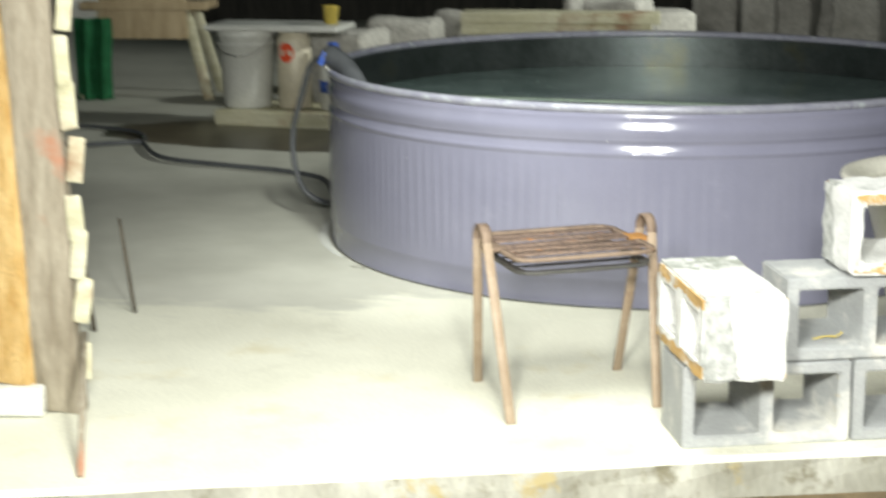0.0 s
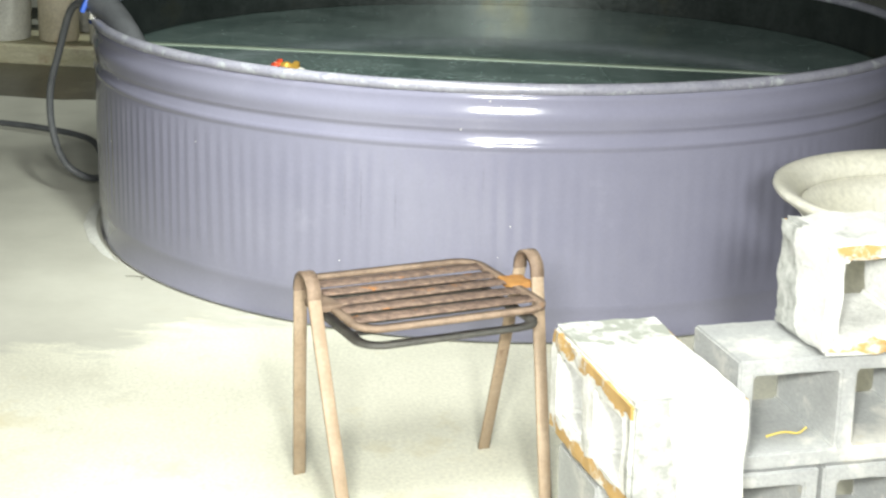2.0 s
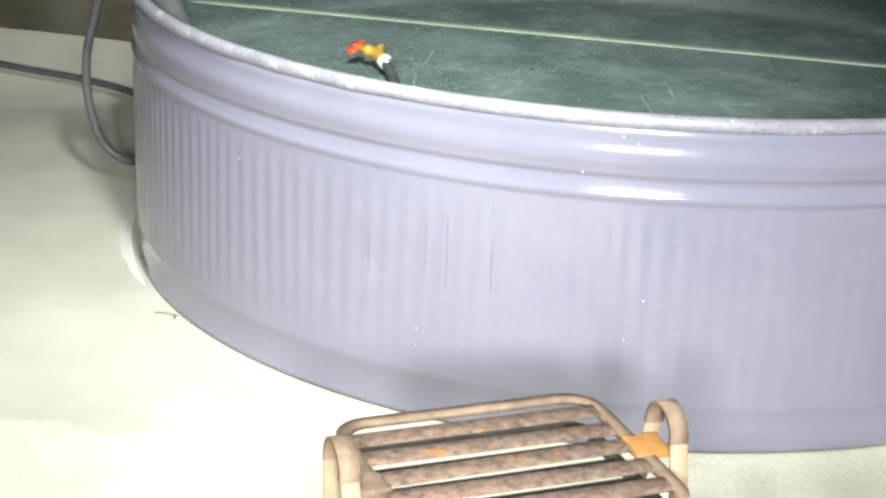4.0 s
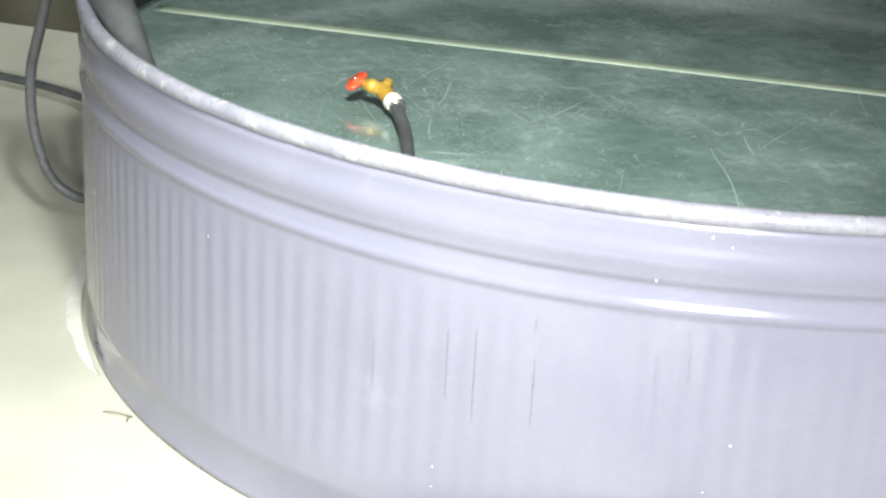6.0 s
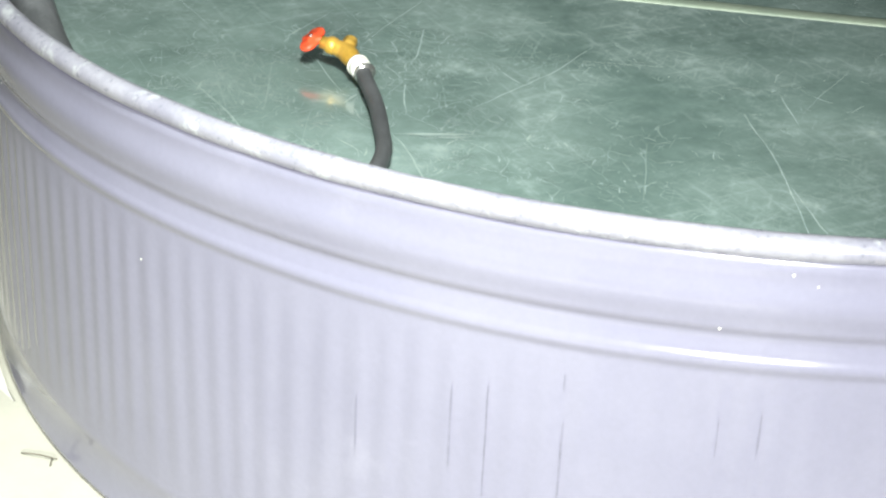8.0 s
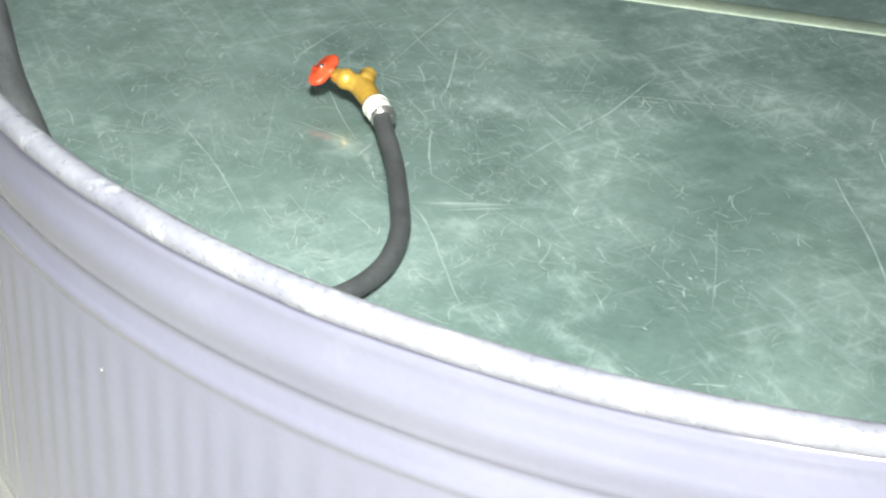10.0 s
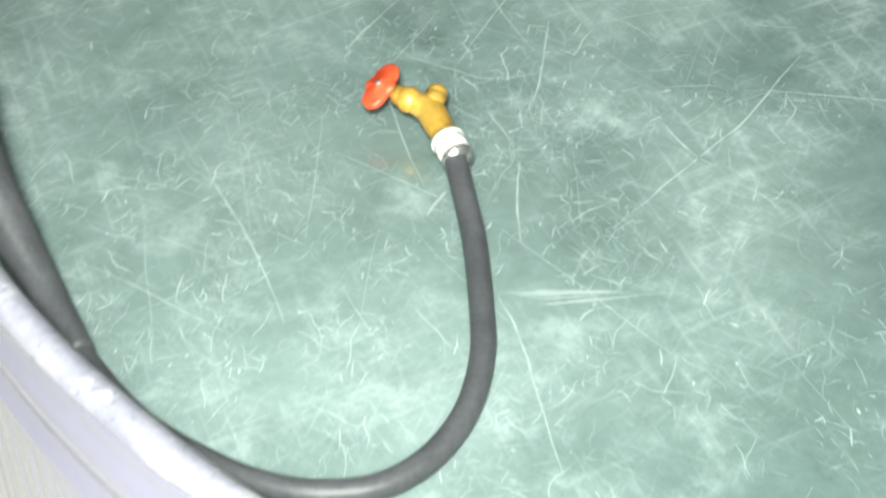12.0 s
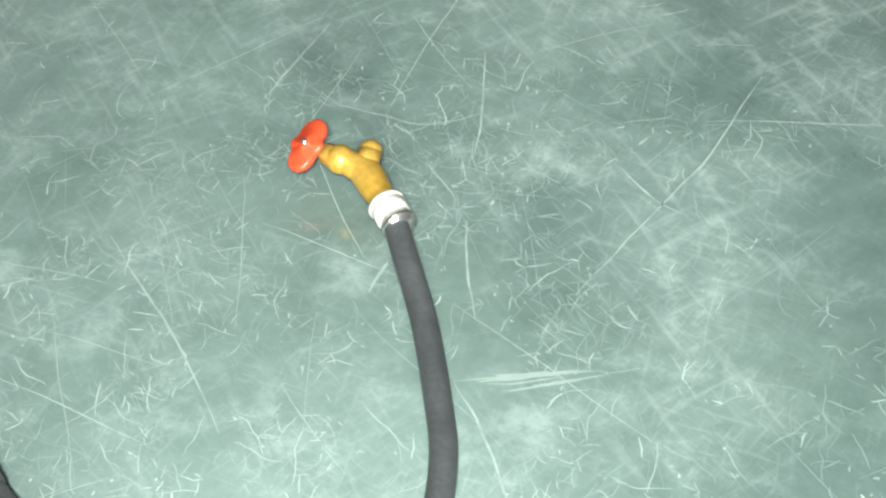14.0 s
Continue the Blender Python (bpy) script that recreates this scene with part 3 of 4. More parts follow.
# ---- hose with its brass valve ----
def hose_thing():
    t = thing("garden_hose", "black rubber hose lying on the ice and over the tank's rim", "hose")
    z = ICE_Z + 0.0125
    pts = [(-0.522, -0.456, 0.488), (-0.507, -0.505, 0.484), (-0.489, -0.567, 0.480), (-0.474, -0.640, z), (-0.466, -0.70, z), (-0.471, -0.762, z), (-0.492, -0.812, z), (-0.525, -0.845, z), (-0.572, -0.858, z), (-0.62, -0.853, z), (-0.67, -0.834, z),
           (-0.725, -0.802, z), (-0.785, -0.745, z + 0.003), (-0.832, -0.688, 0.487), (-0.876, -0.640, 0.518), (-0.918, -0.590, 0.552), (-0.968, -0.505, 0.590), (-1.03, -0.400, 0.622), (-1.095, -0.312, 0.642), (-1.15, -0.24, 0.632), (-1.21, -0.15, 0.59),
           (-1.275, -0.05, 0.45), (-1.315, 0.0, 0.34), (-1.32, 0.02, 0.22), (-1.29, 0.03, 0.115), (-1.235, 0.06, 0.064), (-1.22, 0.20, 0.035), (-1.29, 0.50, 0.016), (-1.40, 0.78, 0.016), (-1.62, 0.94, 0.016), (-1.9, 1.04, 0.016), (-2.22, 1.19, 0.016), (-2.42, 1.52, 0.016), (-2.56, 1.86, 0.016), (-2.86, 2.04, 0.016), (-3.3, 2.10, 0.016)]
    part("tube", sweep(spline(pts, 10), circle(0.0107, 14)), M_HOSE, t)
    # a tube round the hose that widens from the ice to the rim
    part("wide_tube", tube(spline([(x, y, zz + 0.004) for x, y, zz in pts[12:19]], 10), (0.0112, 0.040)), M_HOSE, t, "wider black tube round the hose")
    d = Vector((-0.030, 0.050, 0.008)).normalized()
    c = Vector(pts[0])
    part("coupling", join(rod(c - d * 0.004, c + d * 0.012, 0.0148, 20), rod(c + d * 0.010, c + d * 0.014, 0.0160, 20)), M_WHITE, t, "white hose coupling")
    part("clamp", join(rod(c - d * 0.016, c - d * 0.006, 0.0138, 20), rod(c - d * 0.0135, c - d * 0.0105, 0.0156, 20)), M_STEEL, t, "bright steel hose clamp")
    return c, d


def lobe(c, r, s=(1, 1, 1)):
    bm = bmesh.new()
    bmesh.ops.create_icosphere(bm, subdivisions=3, radius=r)
    bmesh.ops.transform(bm, matrix=Matrix.Translation(c) @ Matrix.Diagonal((*s, 1)), verts=bm.verts)
    return bm


coupling_at, coupling_dir = hose_thing()


def valve(c, d):
    t = thing("garden_tap", "brass garden tap with a red lever, joined to the hose", "tap")
    a = c + d * 0.011
    b = c + d * 0.052
    bulb = Vector((-0.570, -0.402, 0.500))
    inlet = Vector((-0.545, -0.396, 0.505))
    e = Vector((-0.599, -0.388, 0.502))
    stem = (e - bulb).normalized()
    elbow = spline([a, c + d * 0.030, b, (b + bulb) / 2 + Vector((0, 0.001, 0)), bulb], 6)
    n = len(elbow)
    bm = bmesh.new()
    rings = []
    for i, p in enumerate(elbow):
        tt = (elbow[min(i + 1, n - 1)] - elbow[max(i - 1, 0)]).normalized()
        sd = tt.cross(Vector((0, 0, 1))).normalized()
        up = sd.cross(tt)
        r = 0.0112 + 0.0026 * math.sin(math.pi * min(1, i / n * 1.2)) ** 2
        rings.append([bm.verts.new(p + sd * r * math.cos(2 * math.pi * k / 18) + up * r * math.sin(2 * math.pi * k / 18)) for k in range(18)])
    for lo, hi in zip(rings, rings[1:]):
        for k in range(18):
            bm.faces.new((lo[k], lo[(k + 1) % 18], hi[(k + 1) % 18], hi[k]))
    bm.faces.new(rings[0][::-1])
    bm.faces.new(rings[-1])
    part("body", join(bm, lobe(bulb, 0.0128, (1, 1, 1))), M_BRASS, t)
    part("bonnet", rod(bulb, bulb + stem * 0.016, 0.0112, 6, 0.0095), M_BRASS, t)
    part("inlet", join(rod(b, inlet, 0.0092, 20, 0.0105), lobe(inlet, 0.0102, (1, 1, 0.9))), M_BRASS, t)
    part("stem", rod(bulb + stem * 0.012, e, 0.004, 10), M_STEEL, t)
    face = Vector((-0.34, -0.22, 0.92)).normalized()
    long = Vector((0.42, 0.90, 0))
    long = (long - face * face.dot(long)).normalized()
    wide = face.cross(long)
    bm = bmesh.new()
    ring = []
    for k in range(48):
        an = 2 * math.pi * k / 48
        r = 0.0160 + 0.0060 * math.cos(2 * an) + 0.0028 * math.cos(4 * an)
        ring.append(e + long * r * 1.06 * math.cos(an) + wide * r * 1.30 * math.sin(an))
    layers = [[bm.verts.new(e + (q - e) * f + face * h) for q in ring] for f, h in ((0.9, -0.004), (1, -0.002), (1, 0.002), (0.88, 0.004), (0.35, 0.003), (0.25, 0.006))]
    for lo, hi in zip(layers, layers[1:]):
        for k in range(48):
            bm.faces.new((lo[k], lo[(k + 1) % 48], hi[(k + 1) % 48], hi[k]))
    bm.faces.new(layers[0][::-1])
    bm.faces.new(layers[-1])
    lever = part("lever", bm, M_RED, t, "red painted lever handle")
    part("screw", lobe(e + face * 0.0065, 0.0032, (1, 1, 0.8)), M_STEEL, lever)


valve(coupling_at, coupling_dir)


# ---- rusty stool ----
def bar(a, b, w, th, side):
    """A flat bar from a to b, w wide along side."""
    a, b = Vector(a), Vector(b)
    d = (b - a).normalized()
    side = (Vector(side) - d * d.dot(Vector(side))).normalized()
    n = d.cross(side)
    bm = bmesh.new()
    vs = []
    for p in (a, b):
        vs.append([bm.verts.new(p + side * s * w / 2 + n * k * th / 2) for s, k in ((-1, -1), (1, -1), (1, 1), (-1, 1))])
    for i in range(4):
        bm.faces.new((vs[0][i], vs[0][(i + 1) % 4], vs[1][(i + 1) % 4], vs[1][i]))
    bm.faces.new(vs[0][::-1])
    bm.faces.new(vs[1])
    bmesh.ops.bevel(bm, geom=bm.edges[:], offset=th * 0.25, segments=1, affect="EDGES")
    return bm


def stool():
    t = thing("metal_stool", "rusty iron stool with a slatted top and hairpin legs", "stool")
    feet = {"a": (-0.355, -1.919, 0), "b": (-0.229, -2.246, 0), "c": (-0.011, -1.766, 0), "d": (0.106, -2.068, 0)}
    u = Vector((0.89, 0.456, 0))
    v = Vector((0.456, -0.89, 0))
    for apex, f0, f1 in (((-0.322, -2.075, 0.44), "a", "b"), ((0.062, -1.895, 0.44), "c", "d")):
        apex = Vector(apex)
        p0, p1 = Vector(feet[f0]), Vector(feet[f1])
        k0, k1 = apex - v * 0.034, apex + v * 0.034
        for foot, k in ((p0, k0), (p1, k1)):
            part("leg", bar(foot, k - Vector((0, 0, 0.035)), 0.024, 0.008, u), M_TAN, t)
        arc = [k0 - Vector((0, 0, 0.037))] + [apex - v * 0.034 * math.cos(an) + Vector((0, 0, -0.034 + 0.036 * math.sin(an))) for an in [math.pi * i / 10 for i in range(11)]] + [k1 - Vector((0, 0, 0.037))]
        bm = bmesh.new()
        rows = []
        for i, p in enumerate(arc):
            tt = (arc[min(i + 1, len(arc) - 1)] - arc[max(i - 1, 0)]).normalized()
            nn = tt.cross(u).normalized()
            rows.append([bm.verts.new(p + u * s * 0.012 + nn * q * 0.004) for s, q in ((-1, -1), (1, -1), (1, 1), (-1, 1))])
        for lo, hi in zip(rows, rows[1:]):
            for i in range(4):
                bm.faces.new((lo[i], lo[(i + 1) % 4], hi[(i + 1) % 4], hi[i]))
        part("hairpin", bm, M_RUST, t)
    c = Vector((-0.13, -1.985, 0.385))
    L, D, cr = 0.175, 0.155, 0.04

    def loop_at(z, L, D):
        out = []
        for sx, sy, a0 in ((1, 1, 0), (-1, 1, 90), (-1, -1, 180), (1, -1, 270)):
            for k in range(7):
                an = radians(a0 + 15 * k)
                out.append(c + u * (sx * (L - cr) + cr * math.cos(an)) + v * (sy * (D - cr) + cr * math.sin(an)) + Vector((0, 0, z)))
        return out
    sec = [(-0.009, -0.004), (0.009, -0.004), (0.009, 0.004), (-0.009, 0.004)]
    part("seat_frame", sweep(loop_at(0, L, D), sec, closed=True), M_RUST, t)
    part("lower_frame", sweep(loop_at(-0.034, L - 0.010, D - 0.010), sec, closed=True), M_DARKIRON, t, "lower dark iron rack frame")
    for k in range(5):
        w = -D + 0.052 * (k + 1)
        z = 0.0015 * math.sin(k * 2.3)
        part("slat", bar(c + u * (-L + 0.006) + v * w + Vector((0, 0, 0.003 + z)), c + u * (L - 0.006) + v * w + Vector((0, 0, 0.003 - z)), 0.033, 0.004, v), M_SLAT, t)
    for k in range(5):
        w = -D + 0.026 + 0.052 * k
        part("lower_slat", bar(c + u * (-L + 0.016) + v * w + Vector((0, 0, -0.032)), c + u * (L - 0.016) + v * w + Vector((0, 0, -0.032)), 0.014, 0.004, v), M_DARKIRON, t)
    for s in (-1, 1):
        part("bracket", roughen(box(0.05, 0.05, 0.012, Matrix.Translation(c + u * s * (L + 0.012) + v * 0.01 + Vector((0, 0, -0.004))) @ pose(0, 0, 0, 0, 0, 27), 0.003), 0.004, 60, 2), M_ORANGE if s > 0 else M_RUST, t)


stool()


# ---- concrete blocks ----
BL, BH, BD = 0.39, 0.19, 0.19


def block_mesh(seed, chip=0.003, bevel=0.0035):
    """A hollow block on its side: length along x, two openings through y."""
    bm = bmesh.new()
    wall, taper = 0.027, 0.019
    cols = [-BL / 2, -BL / 2 + wall, -0.015, 0.015, BL / 2 - wall, BL / 2]
    rows = [0, wall, BH - wall, BH]
    front = {}
    for side, y in ((0, -BD / 2), (1, BD / 2)):
        for i, x in enumerate(cols):
            for j, z in enumerate(rows):
                inx, inz = (1, -1, 1, -1)[i - 1] if 0 < i < 5 else 0, (1, -1)[j - 1] if 0 < j < 3 else 0
                front[side, i, j] = bm.verts.new((x + side * taper * inx, y, z + side * taper * inz))
    hole = {(1, 1), (3, 1)}
    for side in (0, 1):
        for i in range(5):
            for j in range(3):
                if (i, j) not in hole:
                    bm.faces.new([front[side, *k] for k in ((i, j), (i + 1, j), (i + 1, j + 1), (i, j + 1))])
    for i in range(5):
        for j in (0, 3):
            bm.faces.new([front[0, i, j], front[0, i + 1, j], front[1, i + 1, j], front[1, i, j]])
    for j in range(3):
        for i in (0, 5):
            bm.faces.new([front[0, i, j], front[0, i, j + 1], front[1, i, j + 1], front[1, i, j]])
    for i, j in hole:
        for p, q in (((i, j), (i + 1, j)), ((i + 1, j), (i + 1, j + 1)), ((i + 1, j + 1), (i, j + 1)), ((i, j + 1), (i, j))):
            bm.faces.new([front[0, *p], front[0, *q], front[1, *q], front[1, *p]])
    bmesh.ops.recalc_face_normals(bm, faces=bm.faces)
    sharp = [e for e in bm.edges if len(e.link_faces) == 2 and e.calc_face_angle(0) > 0.5]
    bmesh.ops.bevel(bm, geom=sharp, offset=bevel, segments=2, affect="EDGES")
    bmesh.ops.subdivide_edges(bm, edges=[e for e in bm.edges if e.calc_length() > 0.03], cuts=4, use_grid_fill=True)
    bmesh.ops.triangulate(bm, faces=[f for f in bm.faces if len(f.verts) > 4])
    bm.normal_update()
    for v in bm.verts:
        v.co += v.normal * (chip * noise.noise(v.co * 28 + Vector((seed, 0, 0))) + 0.5 * chip * noise.noise(v.co * 90 + Vector((0, seed, 0))))
    return bm


def block(at, turn, z, label, material, seed, chip=0.002):
    ob = mesh_object("concrete_block", block_mesh(seed, chip, 0.0035 if chip < 0.004 else 0.007), material)
    ob.data.set_sharp_from_angle(angle=radians(24))
    ob.matrix_world = pose(at[0], at[1], z, 0, 0, turn)
    tagged(ob, label, "concrete block", "stacked concrete blocks")
    return ob


ROWDEG = 16.7
base = Vector((0.173, -2.365, 0))
for k in range(4):
    p = base + ALONG * (BL / 2 + k * 0.398) - OUT * (BD / 2)
    block(p, ROWDEG, 0.001, "grey hollow concrete block lying on the slab", M_BLOCK, k + 1)
for k in range(3):
    p = base + ALONG * (0.235 + BL / 2 + k * 0.398) - OUT * (BD / 2 + 0.004)
    block(p, ROWDEG, 0.195, "grey hollow concrete block in the second course", M_BLOCK, k + 11)
block((0.247, -2.286), 90 + ROWDEG, 0.196, "white-splashed concrete block with rusty edges, set crosswise", M_BLOCK_R, 21, 0.005)
p = Vector((0.53, -2.283, 0)) + ALONG * (BL / 2) - OUT * (BD / 2)
block(p, ROWDEG, 0.392, "whitened concrete block with rust-stained openings, top course", M_BLOCK_R, 31, 0.009)


# ---- tub behind the blocks ----
def tub():
    t = thing("wash_tub", "cream plastic wash tub with a broad rim standing on concrete", "tub", at=(0.92, -1.58, 0.001))
    prof = [(0.001, 0.0), (0.20, 0.0), (0.212, 0.008), (0.255, 0.25), (0.30, 0.42), (0.325, 0.455), (0.318, 0.462), (0.29, 0.42), (0.245, 0.25), (0.20, 0.02), (0.001, 0.02)]
    part("body", lathe(prof, 96), M_ENAMEL, t)
    rim = [(0.322, 0.452), (0.345, 0.472), (0.366, 0.486), (0.372, 0.494), (0.370, 0.502), (0.360, 0.505), (0.340, 0.497), (0.322, 0.480), (0.314, 0.462)]
    part("rim", lathe(rim, 96, closed=True, radius_fn=lambda a, r, z: 0.002 * math.sin(3 * a)), M_ENAMEL, t, "broad rounded cream rim")


tub()


# ---- things beyond the tank ----
def wet_shadow_patch():
    """A dark damp spill and the pale board's shadow in one sheet, thinning to a ragged edge, that spreads from under
    the board.
    """
    bm = bmesh.new()
    rings = []
    for f, z in ((0.0, 0.003), (0.55, 0.003), (0.9, 0.0026), (1.0, 0.0008)):
        ring = []
        for k in range(72):
            an = 2 * math.pi * k / 72
            q = f * (1 + 0.10 * noise.noise((math.cos(an) * 3, math.sin(an) * 3, 1)) + 0.05 * noise.noise((math.cos(an) * 9, math.sin(an) * 9, 4)))
            lean = 0.22 * math.cos(an)
            ring.append(bm.verts.new((-1.85 + 0.98 * q * math.cos(an), 1.98 - lean * q * 0.4 + 0.44 * q * math.sin(an), z)))
        rings.append(ring)
    for lo, hi in zip(rings, rings[1:]):
        for k in range(72):
            bm.faces.new((lo[k], lo[(k + 1) % 72], hi[(k + 1) % 72], hi[k]))
    bmesh.ops.remove_doubles(bm, verts=bm.verts, dist=1e-5)
    tagged(mesh_object("wet_shadow_patch", bm, M_WET_SHADOW), "dark wet patch with the pale board's shadow, on the concrete round the board", "puddle")


def pine_slab():
    ob = mesh_object("pine_board", roughen(box(0.72, 0.42, 0.08, None, 0.01), 0.004, 8, 3), M_PINE)
    ob.matrix_world = pose(-1.92, 2.42, 0.0, 0, 0, -8)
    tagged(ob, "thick pale wooden board lying on the concrete", "board")


def bucket():
    t = thing("bucket", "white plastic bucket with a wire handle on a pale board", "bucket", at=(-2.17, 2.42, 0.082))
    prof = [(0.001, 0.0), (0.116, 0.0), (0.123, 0.006), (0.142, 0.36), (0.149, 0.362), (0.149, 0.39), (0.142, 0.396), (0.137, 0.39), (0.117, 0.012), (0.001, 0.012)]
    part("body", lathe(prof, 48), M_WHITE, t)
    part("rim_band", lathe([(0.138, 0.32), (0.150, 0.32), (0.150, 0.332), (0.138, 0.332)], 48, closed=True), M_WHITE, t)
    handle = [Vector((0.15 * math.cos(a), -0.03 - 0.125 * abs(math.sin(a)), 0.37 - 0.10 * abs(math.sin(a)))) for a in [math.pi + math.pi * i / 20 for i in range(21)]]
    part("handle", sweep(handle, circle(0.004, 8)), M_STEEL, t)


def canister():
    t = thing("canister", "cream canister with a red patch beside the bucket", "canister", at=(-1.915, 2.40, 0.082))
    prof = [(0.001, 0.0), (0.080, 0.0), (0.086, 0.008), (0.086, 0.345), (0.078, 0.362), (0.072, 0.366), (0.072, 0.392), (0.066, 0.396), (0.001, 0.396)]
    part("body", lathe(prof, 40), M_TANCAN, t)
    bm = bmesh.new()
    mid = bm.verts.new((0.0875 * math.cos(radians(-105)), 0.0875 * math.sin(radians(-105)), 0.285))
    edge = []
    for k in range(20):
        an = 2 * math.pi * k / 20
        turn = radians(-105) + 0.48 * math.cos(an)
        edge.append(bm.verts.new((0.0875 * math.cos(turn), 0.0875 * math.sin(turn), 0.285 + 0.05 * math.sin(an))))
    for k in range(20):
        bm.faces.new((mid, edge[k], edge[(k + 1) % 20]))
    part("label", bm, M_RED, t, "round red printed patch")


def tray():
    ob = mesh_object("pale_tray", roughen(box(0.70, 0.34, 0.028, None, 0.008), 0.002, 9, 2), M_WHITE)
    ob.matrix_world = pose(-1.99, 2.42, 0.479, 0, 0, -4)
    tagged(ob, "pale flat board laid across the bucket", "board")


def cup():
    prof = [(0.001, 0.0), (0.032, 0.0), (0.040, 0.085), (0.043, 0.087), (0.042, 0.091), (0.037, 0.088), (0.029, 0.006), (0.001, 0.006)]
    ob = mesh_object("cup", lathe(prof, 28), M_YELLOW)
    ob.location = (-1.72, 2.40, 0.508)
    tagged(ob, "yellow plastic cup standing on the pale board", "cup")


def jug():
    t = thing("jug", "white plastic jug with a blue cap on the thick board", "jug", at=(-1.70, 2.34, 0.081))
    prof = [(0.001, 0.0), (0.060, 0.0), (0.066, 0.008), (0.068, 0.20), (0.055, 0.25), (0.024, 0.285), (0.022, 0.31), (0.001, 0.31)]
    part("body", lathe(prof, 32), M_WHITE, t)
    part("cap", lathe([(0.001, 0.305), (0.027, 0.305), (0.028, 0.335), (0.024, 0.34), (0.001, 0.34)], 24), M_BLUE, t, "blue screw cap")
    part("band", lathe([(0.0685, 0.09), (0.0695, 0.09), (0.0695, 0.15), (0.0685, 0.15)], 32, closed=True), M_BLUE, t, "blue band")


def bench():
    t = thing("wooden_bench", "tan wooden bench with splayed legs standing on concrete", "bench")
    m = pose(-3.0, 3.35, 0, 0, 0, 4)
    part("top", roughen(box(0.72, 0.34, 0.045, m @ Matrix.Translation((0, 0, 0.50)), 0.006), 0.002, 9, 2), M_TANWOOD, t)
    part("apron", box(0.50, 0.03, 0.28, m @ Matrix.Translation((0, -0.15, 0.34)), 0.004), M_TANWOOD, t)
    for sx in (-1, 1):
        for sy in (-1, 1):
            a, b = m @ Vector((sx * 0.24, sy * 0.11, 0.5)), m @ Vector((sx * 0.37, sy * 0.17, 0))
            part("leg", bar(a, b, 0.06, 0.03, (1, 0, 0)), M_PINE, t)


def cloth():
    bm = bmesh.new()
    g = []
    for i in range(14):
        row = []
        for j in range(14):
            x, z = 0.20 * i / 13, 0.46 * j / 13
            row.append(bm.verts.new((x + 0.02 * noise.noise((x * 9, z * 4, 1)), 0.04 * noise.noise((x * 16, z * 4, 3)) + 0.03 * math.sin(i * 1.1), z)))
        g.append(row)
    for r0, r1 in zip(g, g[1:]):
        for j in range(13):
            bm.faces.new((r0[j], r0[j + 1], r1[j + 1], r1[j]))
    bmesh.ops.solidify(bm, geom=bm.faces[:], thickness=0.006)
    ob = mesh_object("sack", bm, M_GREEN)
    ob.matrix_world = pose(-3.36, 3.10, 0.0, 0, 0, 10)
    tagged(ob, "crumpled green cloth sack standing beside the bench", "sack")


def sheet():
    bm = roughen(box(0.15, 0.03, 0.85, None, 0.006), 0.004, 6, 3)
    ob = mesh_object("plastic_sheet", bm, M_WHITE)
    ob.matrix_world = pose(-3.36, 3.24, 0.0, -5, 0, 6)
    tagged(ob, "white plastic sheet leaning behind the green sack", "plastic sheet")


def post():
    t = thing("timber_post", "weathered grey timber post with splintered edges", "post")
    bm = roughen(box(0.112, 0.05, 1.6, None, 0.008), 0.014, 8, 7)
    bmesh.ops.transform(bm, matrix=pose(-1.322, -2.30, 0.0, 0, -1.5, 8), verts=bm.verts)
    part("board", bm, M_GREYWOOD, t)
    bm = roughen(box(0.16, 0.06, 1.45, None, 0.008), 0.02, 9, 8)
    bmesh.ops.transform(bm, matrix=pose(-1.46, -2.32, 0.075, 0, -1.5, 8), verts=bm.verts)
    part("plank", bm, M_ORANGEWOOD, t, "rough orange plank with bark")
    part("foot_board", box(0.20, 0.10, 0.070, pose(-1.45, -2.33, 0.003, 0, 0, 8), 0.006), M_WHITE, t, "white painted foot board")
    rnd = random.Random(3)
    for k in range(9):
        z = 0.10 + 0.115 * k + rnd.uniform(-0.02, 0.02)
        m = pose(-1.245 - 0.02 * z + rnd.uniform(-0.006, 0.008), -2.322, z, rnd.uniform(-6, 6), rnd.uniform(-9, 9), rnd.uniform(0, 25))
        part("splinter", roughen(box(rnd.uniform(0.024, 0.042), 0.012, rnd.uniform(0.09, 0.135), m, 0.004), 0.004, 40, 1), M_PINE, t, "pale split splinter")
    part("rod", rod((-1.105, -2.74, 0.004), (-1.25, -2.31, 0.2), 0.008, 10), M_GREYWOOD, t)


def stake(a, b, r):
    ob = mesh_object("garden_stake", rod(a, b, r, 10, r * 0.8), M_TIMBER)
    tagged(ob, "thin dark wooden stake leaning beside the post", "stake", "stakes by the post")


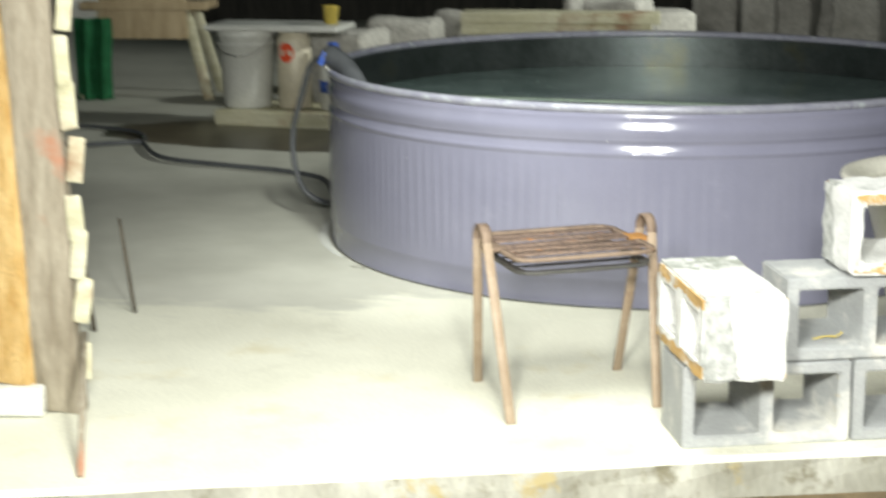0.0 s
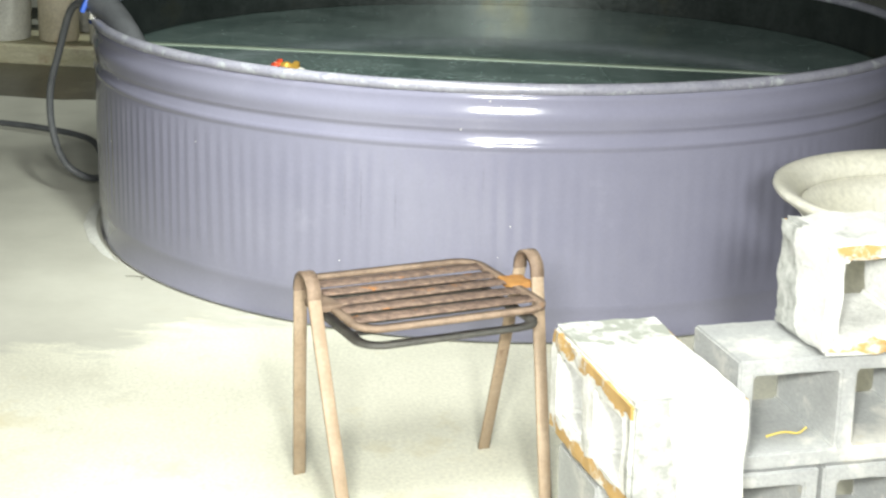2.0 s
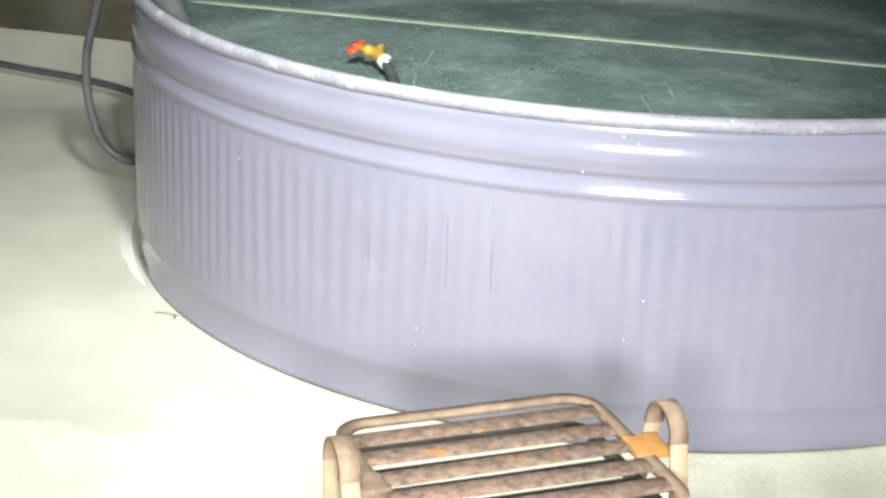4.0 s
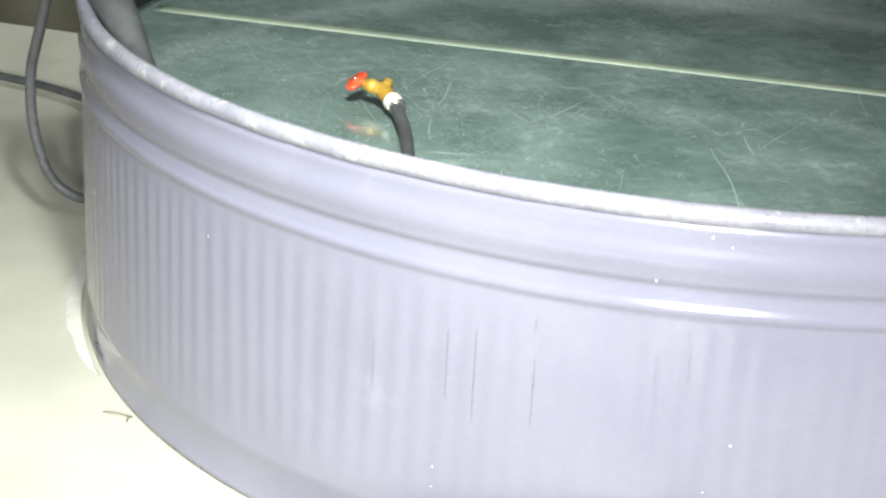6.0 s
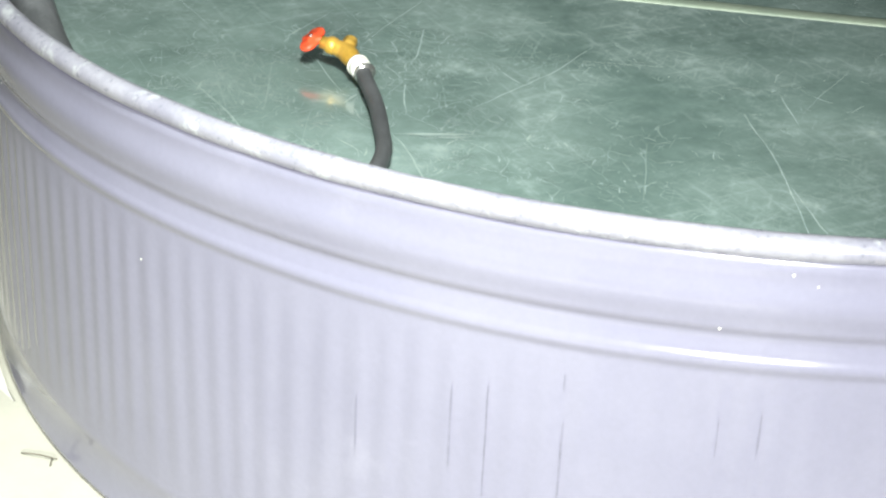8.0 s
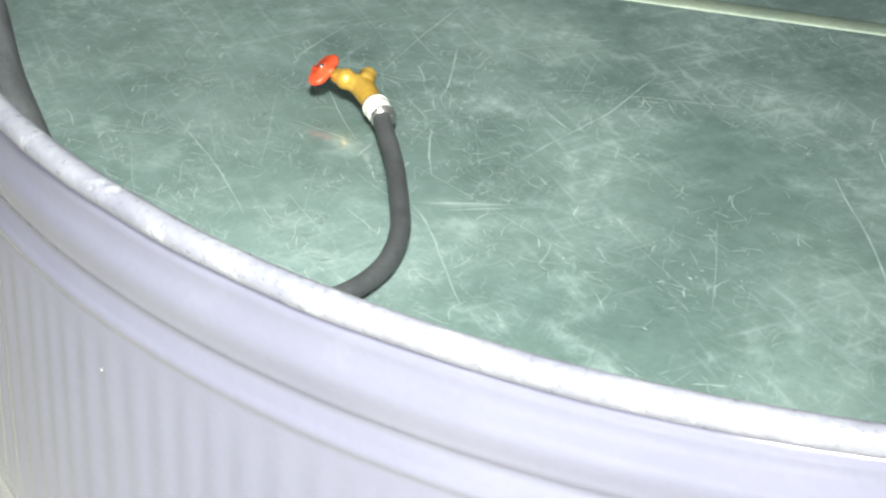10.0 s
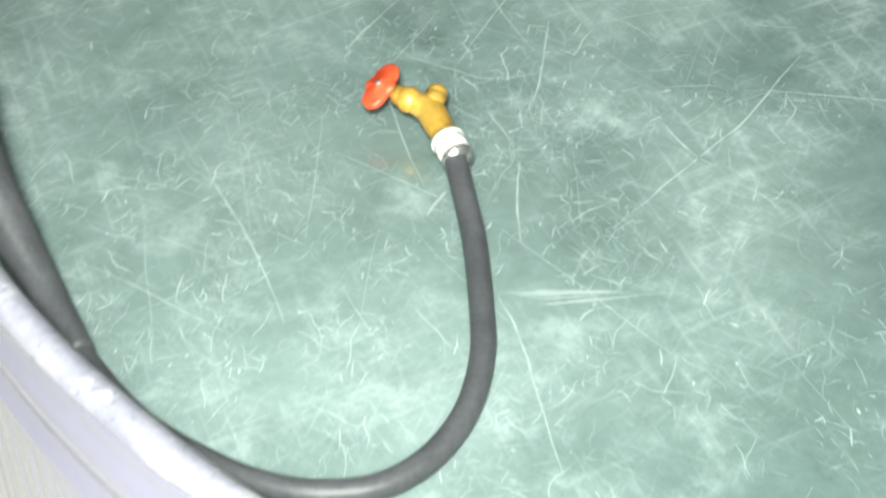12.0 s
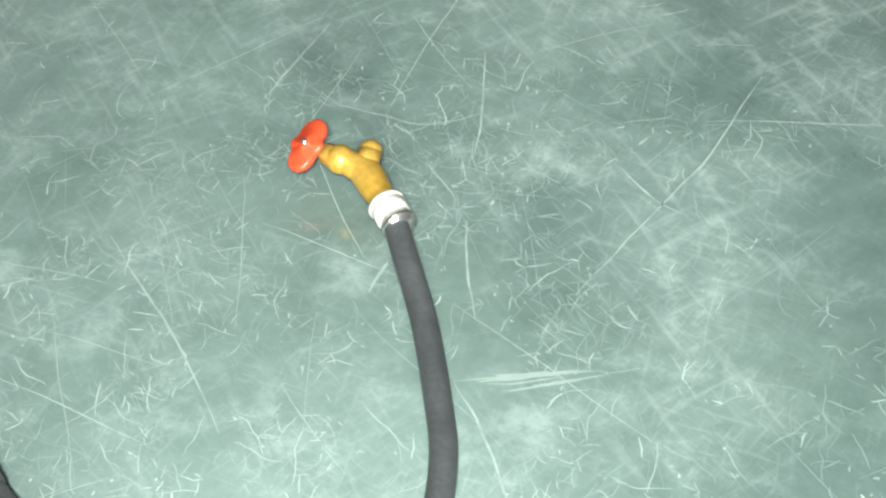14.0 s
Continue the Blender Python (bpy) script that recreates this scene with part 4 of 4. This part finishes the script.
def rubble():
    rnd = random.Random(8)
    for k in range(16):
        x = -1.75 + 0.24 * k + rnd.uniform(-0.06, 0.06)
        w, h = rnd.uniform(0.20, 0.38), rnd.uniform(0.40, 0.62)
        bm = roughen(box(w, w * 0.8, h, None, 0.04, 3), 0.03, 5, 3)
        ob = mesh_object("rubble_stone", bm, M_STONE)
        ob.matrix_world = pose(x, (3.0 if k < 8 else 5.6) + 0.45 * (k % 3) + rnd.uniform(-0.1, 0.1), 0.0, 0, 0, rnd.uniform(-25, 25))
        tagged(ob, "pale rough stone in a heap beyond the tank", "stone", "stones beyond the tank")
    for k in range(10):
        ob = mesh_object("stacked_board", roughen(box(1.0 - 0.02 * (k % 3), 0.2, 0.055, None, 0.006), 0.003, 6, 2), M_PINE)
        ob.matrix_world = pose(-0.60 + 0.02 * (k % 4), 2.62 + 0.006 * (k % 3), 0.001 + 0.0562 * k, 0, 0, 2 - k % 4)
        tagged(ob, "pale board in a low stack beyond the tank", "board", "stacked boards")


def crescent():
    bm = bmesh.new()
    n = 26
    rows = []
    for i in range(n + 1):
        a = radians(159 + 52 * i / n)
        f = max(0.0, math.sin(math.pi * i / n)) ** 0.6
        w = 0.006 + f * (0.035 + 0.012 * noise.noise((i * 0.7, 0, 0)))
        rows.append([bm.verts.new((r * math.cos(a), r * math.sin(a), z)) for r, z in ((TANK_R + 0.006, 0.012 * f + 0.001), (TANK_R + w * 0.5, 0.010 * f + 0.001), (TANK_R + w, 0.001))])
    for r0, r1 in zip(rows, rows[1:]):
        for k in range(2):
            bm.faces.new((r0[k], r0[k + 1], r1[k + 1], r1[k]))
    tagged(mesh_object("mortar_patch", bm, M_WHITE), "pale mortar smeared along the foot of the tank", "mortar")


def spare_hose():
    pts = [(-2.47, 1.64, 0.0125), (-2.62, 1.56, 0.0125), (-2.78, 1.47, 0.0125), (-3.05, 1.44, 0.0125), (-3.4, 1.5, 0.0125)]
    tagged(mesh_object("hose_end", sweep(spline(pts, 8), circle(0.0115, 12)), M_HOSE), "end of a second black hose lying on the concrete", "hose")


def twig():
    p = spline([(-0.945, -0.728, 0.004), (-0.92, -0.732, 0.006), (-0.893, -0.738, 0.005)], 5)
    t = thing("twig", "thin dry twig lying on the concrete by the tank", "twig")
    part("stem", sweep(p, circle(0.0009, 6)), M_TIMBER, t)
    part("shoot", rod((-0.90, -0.736, 0.005), (-0.8985, -0.752, 0.003), 0.0011, 6), M_TIMBER, t)


def clip():
    t = thing("spring_clip", "small bright metal clip on the tank's rim", "clip", at=(-1.10, -0.33, TANK_H - 0.01))
    part("jaw", box(0.03, 0.05, 0.035, pose(0, 0, 0, 0, 0, 17), 0.006), M_STEEL, t)
    part("grip", box(0.014, 0.04, 0.05, pose(-0.03, -0.01, 0.02, 0, 25, 17), 0.005), M_BLUE, t, "blue plastic grip")


def shed():
    bm = box(16, 0.15, 2.6, pose(0, 9.0, -0.1), 0.01)
    tagged(mesh_object("wall_north", bm, M_DARKWALL, False), "dark boarded shed wall in the night", "wall", kind="structure")


wet_shadow_patch()
pine_slab()
bucket()
canister()
tray()
cup()
jug()
bench()
cloth()
sheet()
post()
stake((-1.50, -1.60, 0.002), (-1.545, -1.56, 0.26), 0.007)
stake((-1.455, -1.385, 0.002), (-1.50, -1.36, 0.28), 0.006)
rubble()
crescent()
spare_hose()
twig()
clip()
shed()


def straw():
    q = base + ALONG * (0.235 + 0.11) - OUT * 0.05
    p = spline([(q.x - 0.03, q.y, 0.229), (q.x, q.y + 0.008, 0.235), (q.x + 0.022, q.y - 0.004, 0.239), (q.x + 0.034, q.y - 0.01, 0.252)], 5)
    tagged(mesh_object("dry_stalk", sweep(p, circle(0.0018, 6)), M_YELLOW), "yellow dry stalk lying in a block's opening", "stalk")


straw()
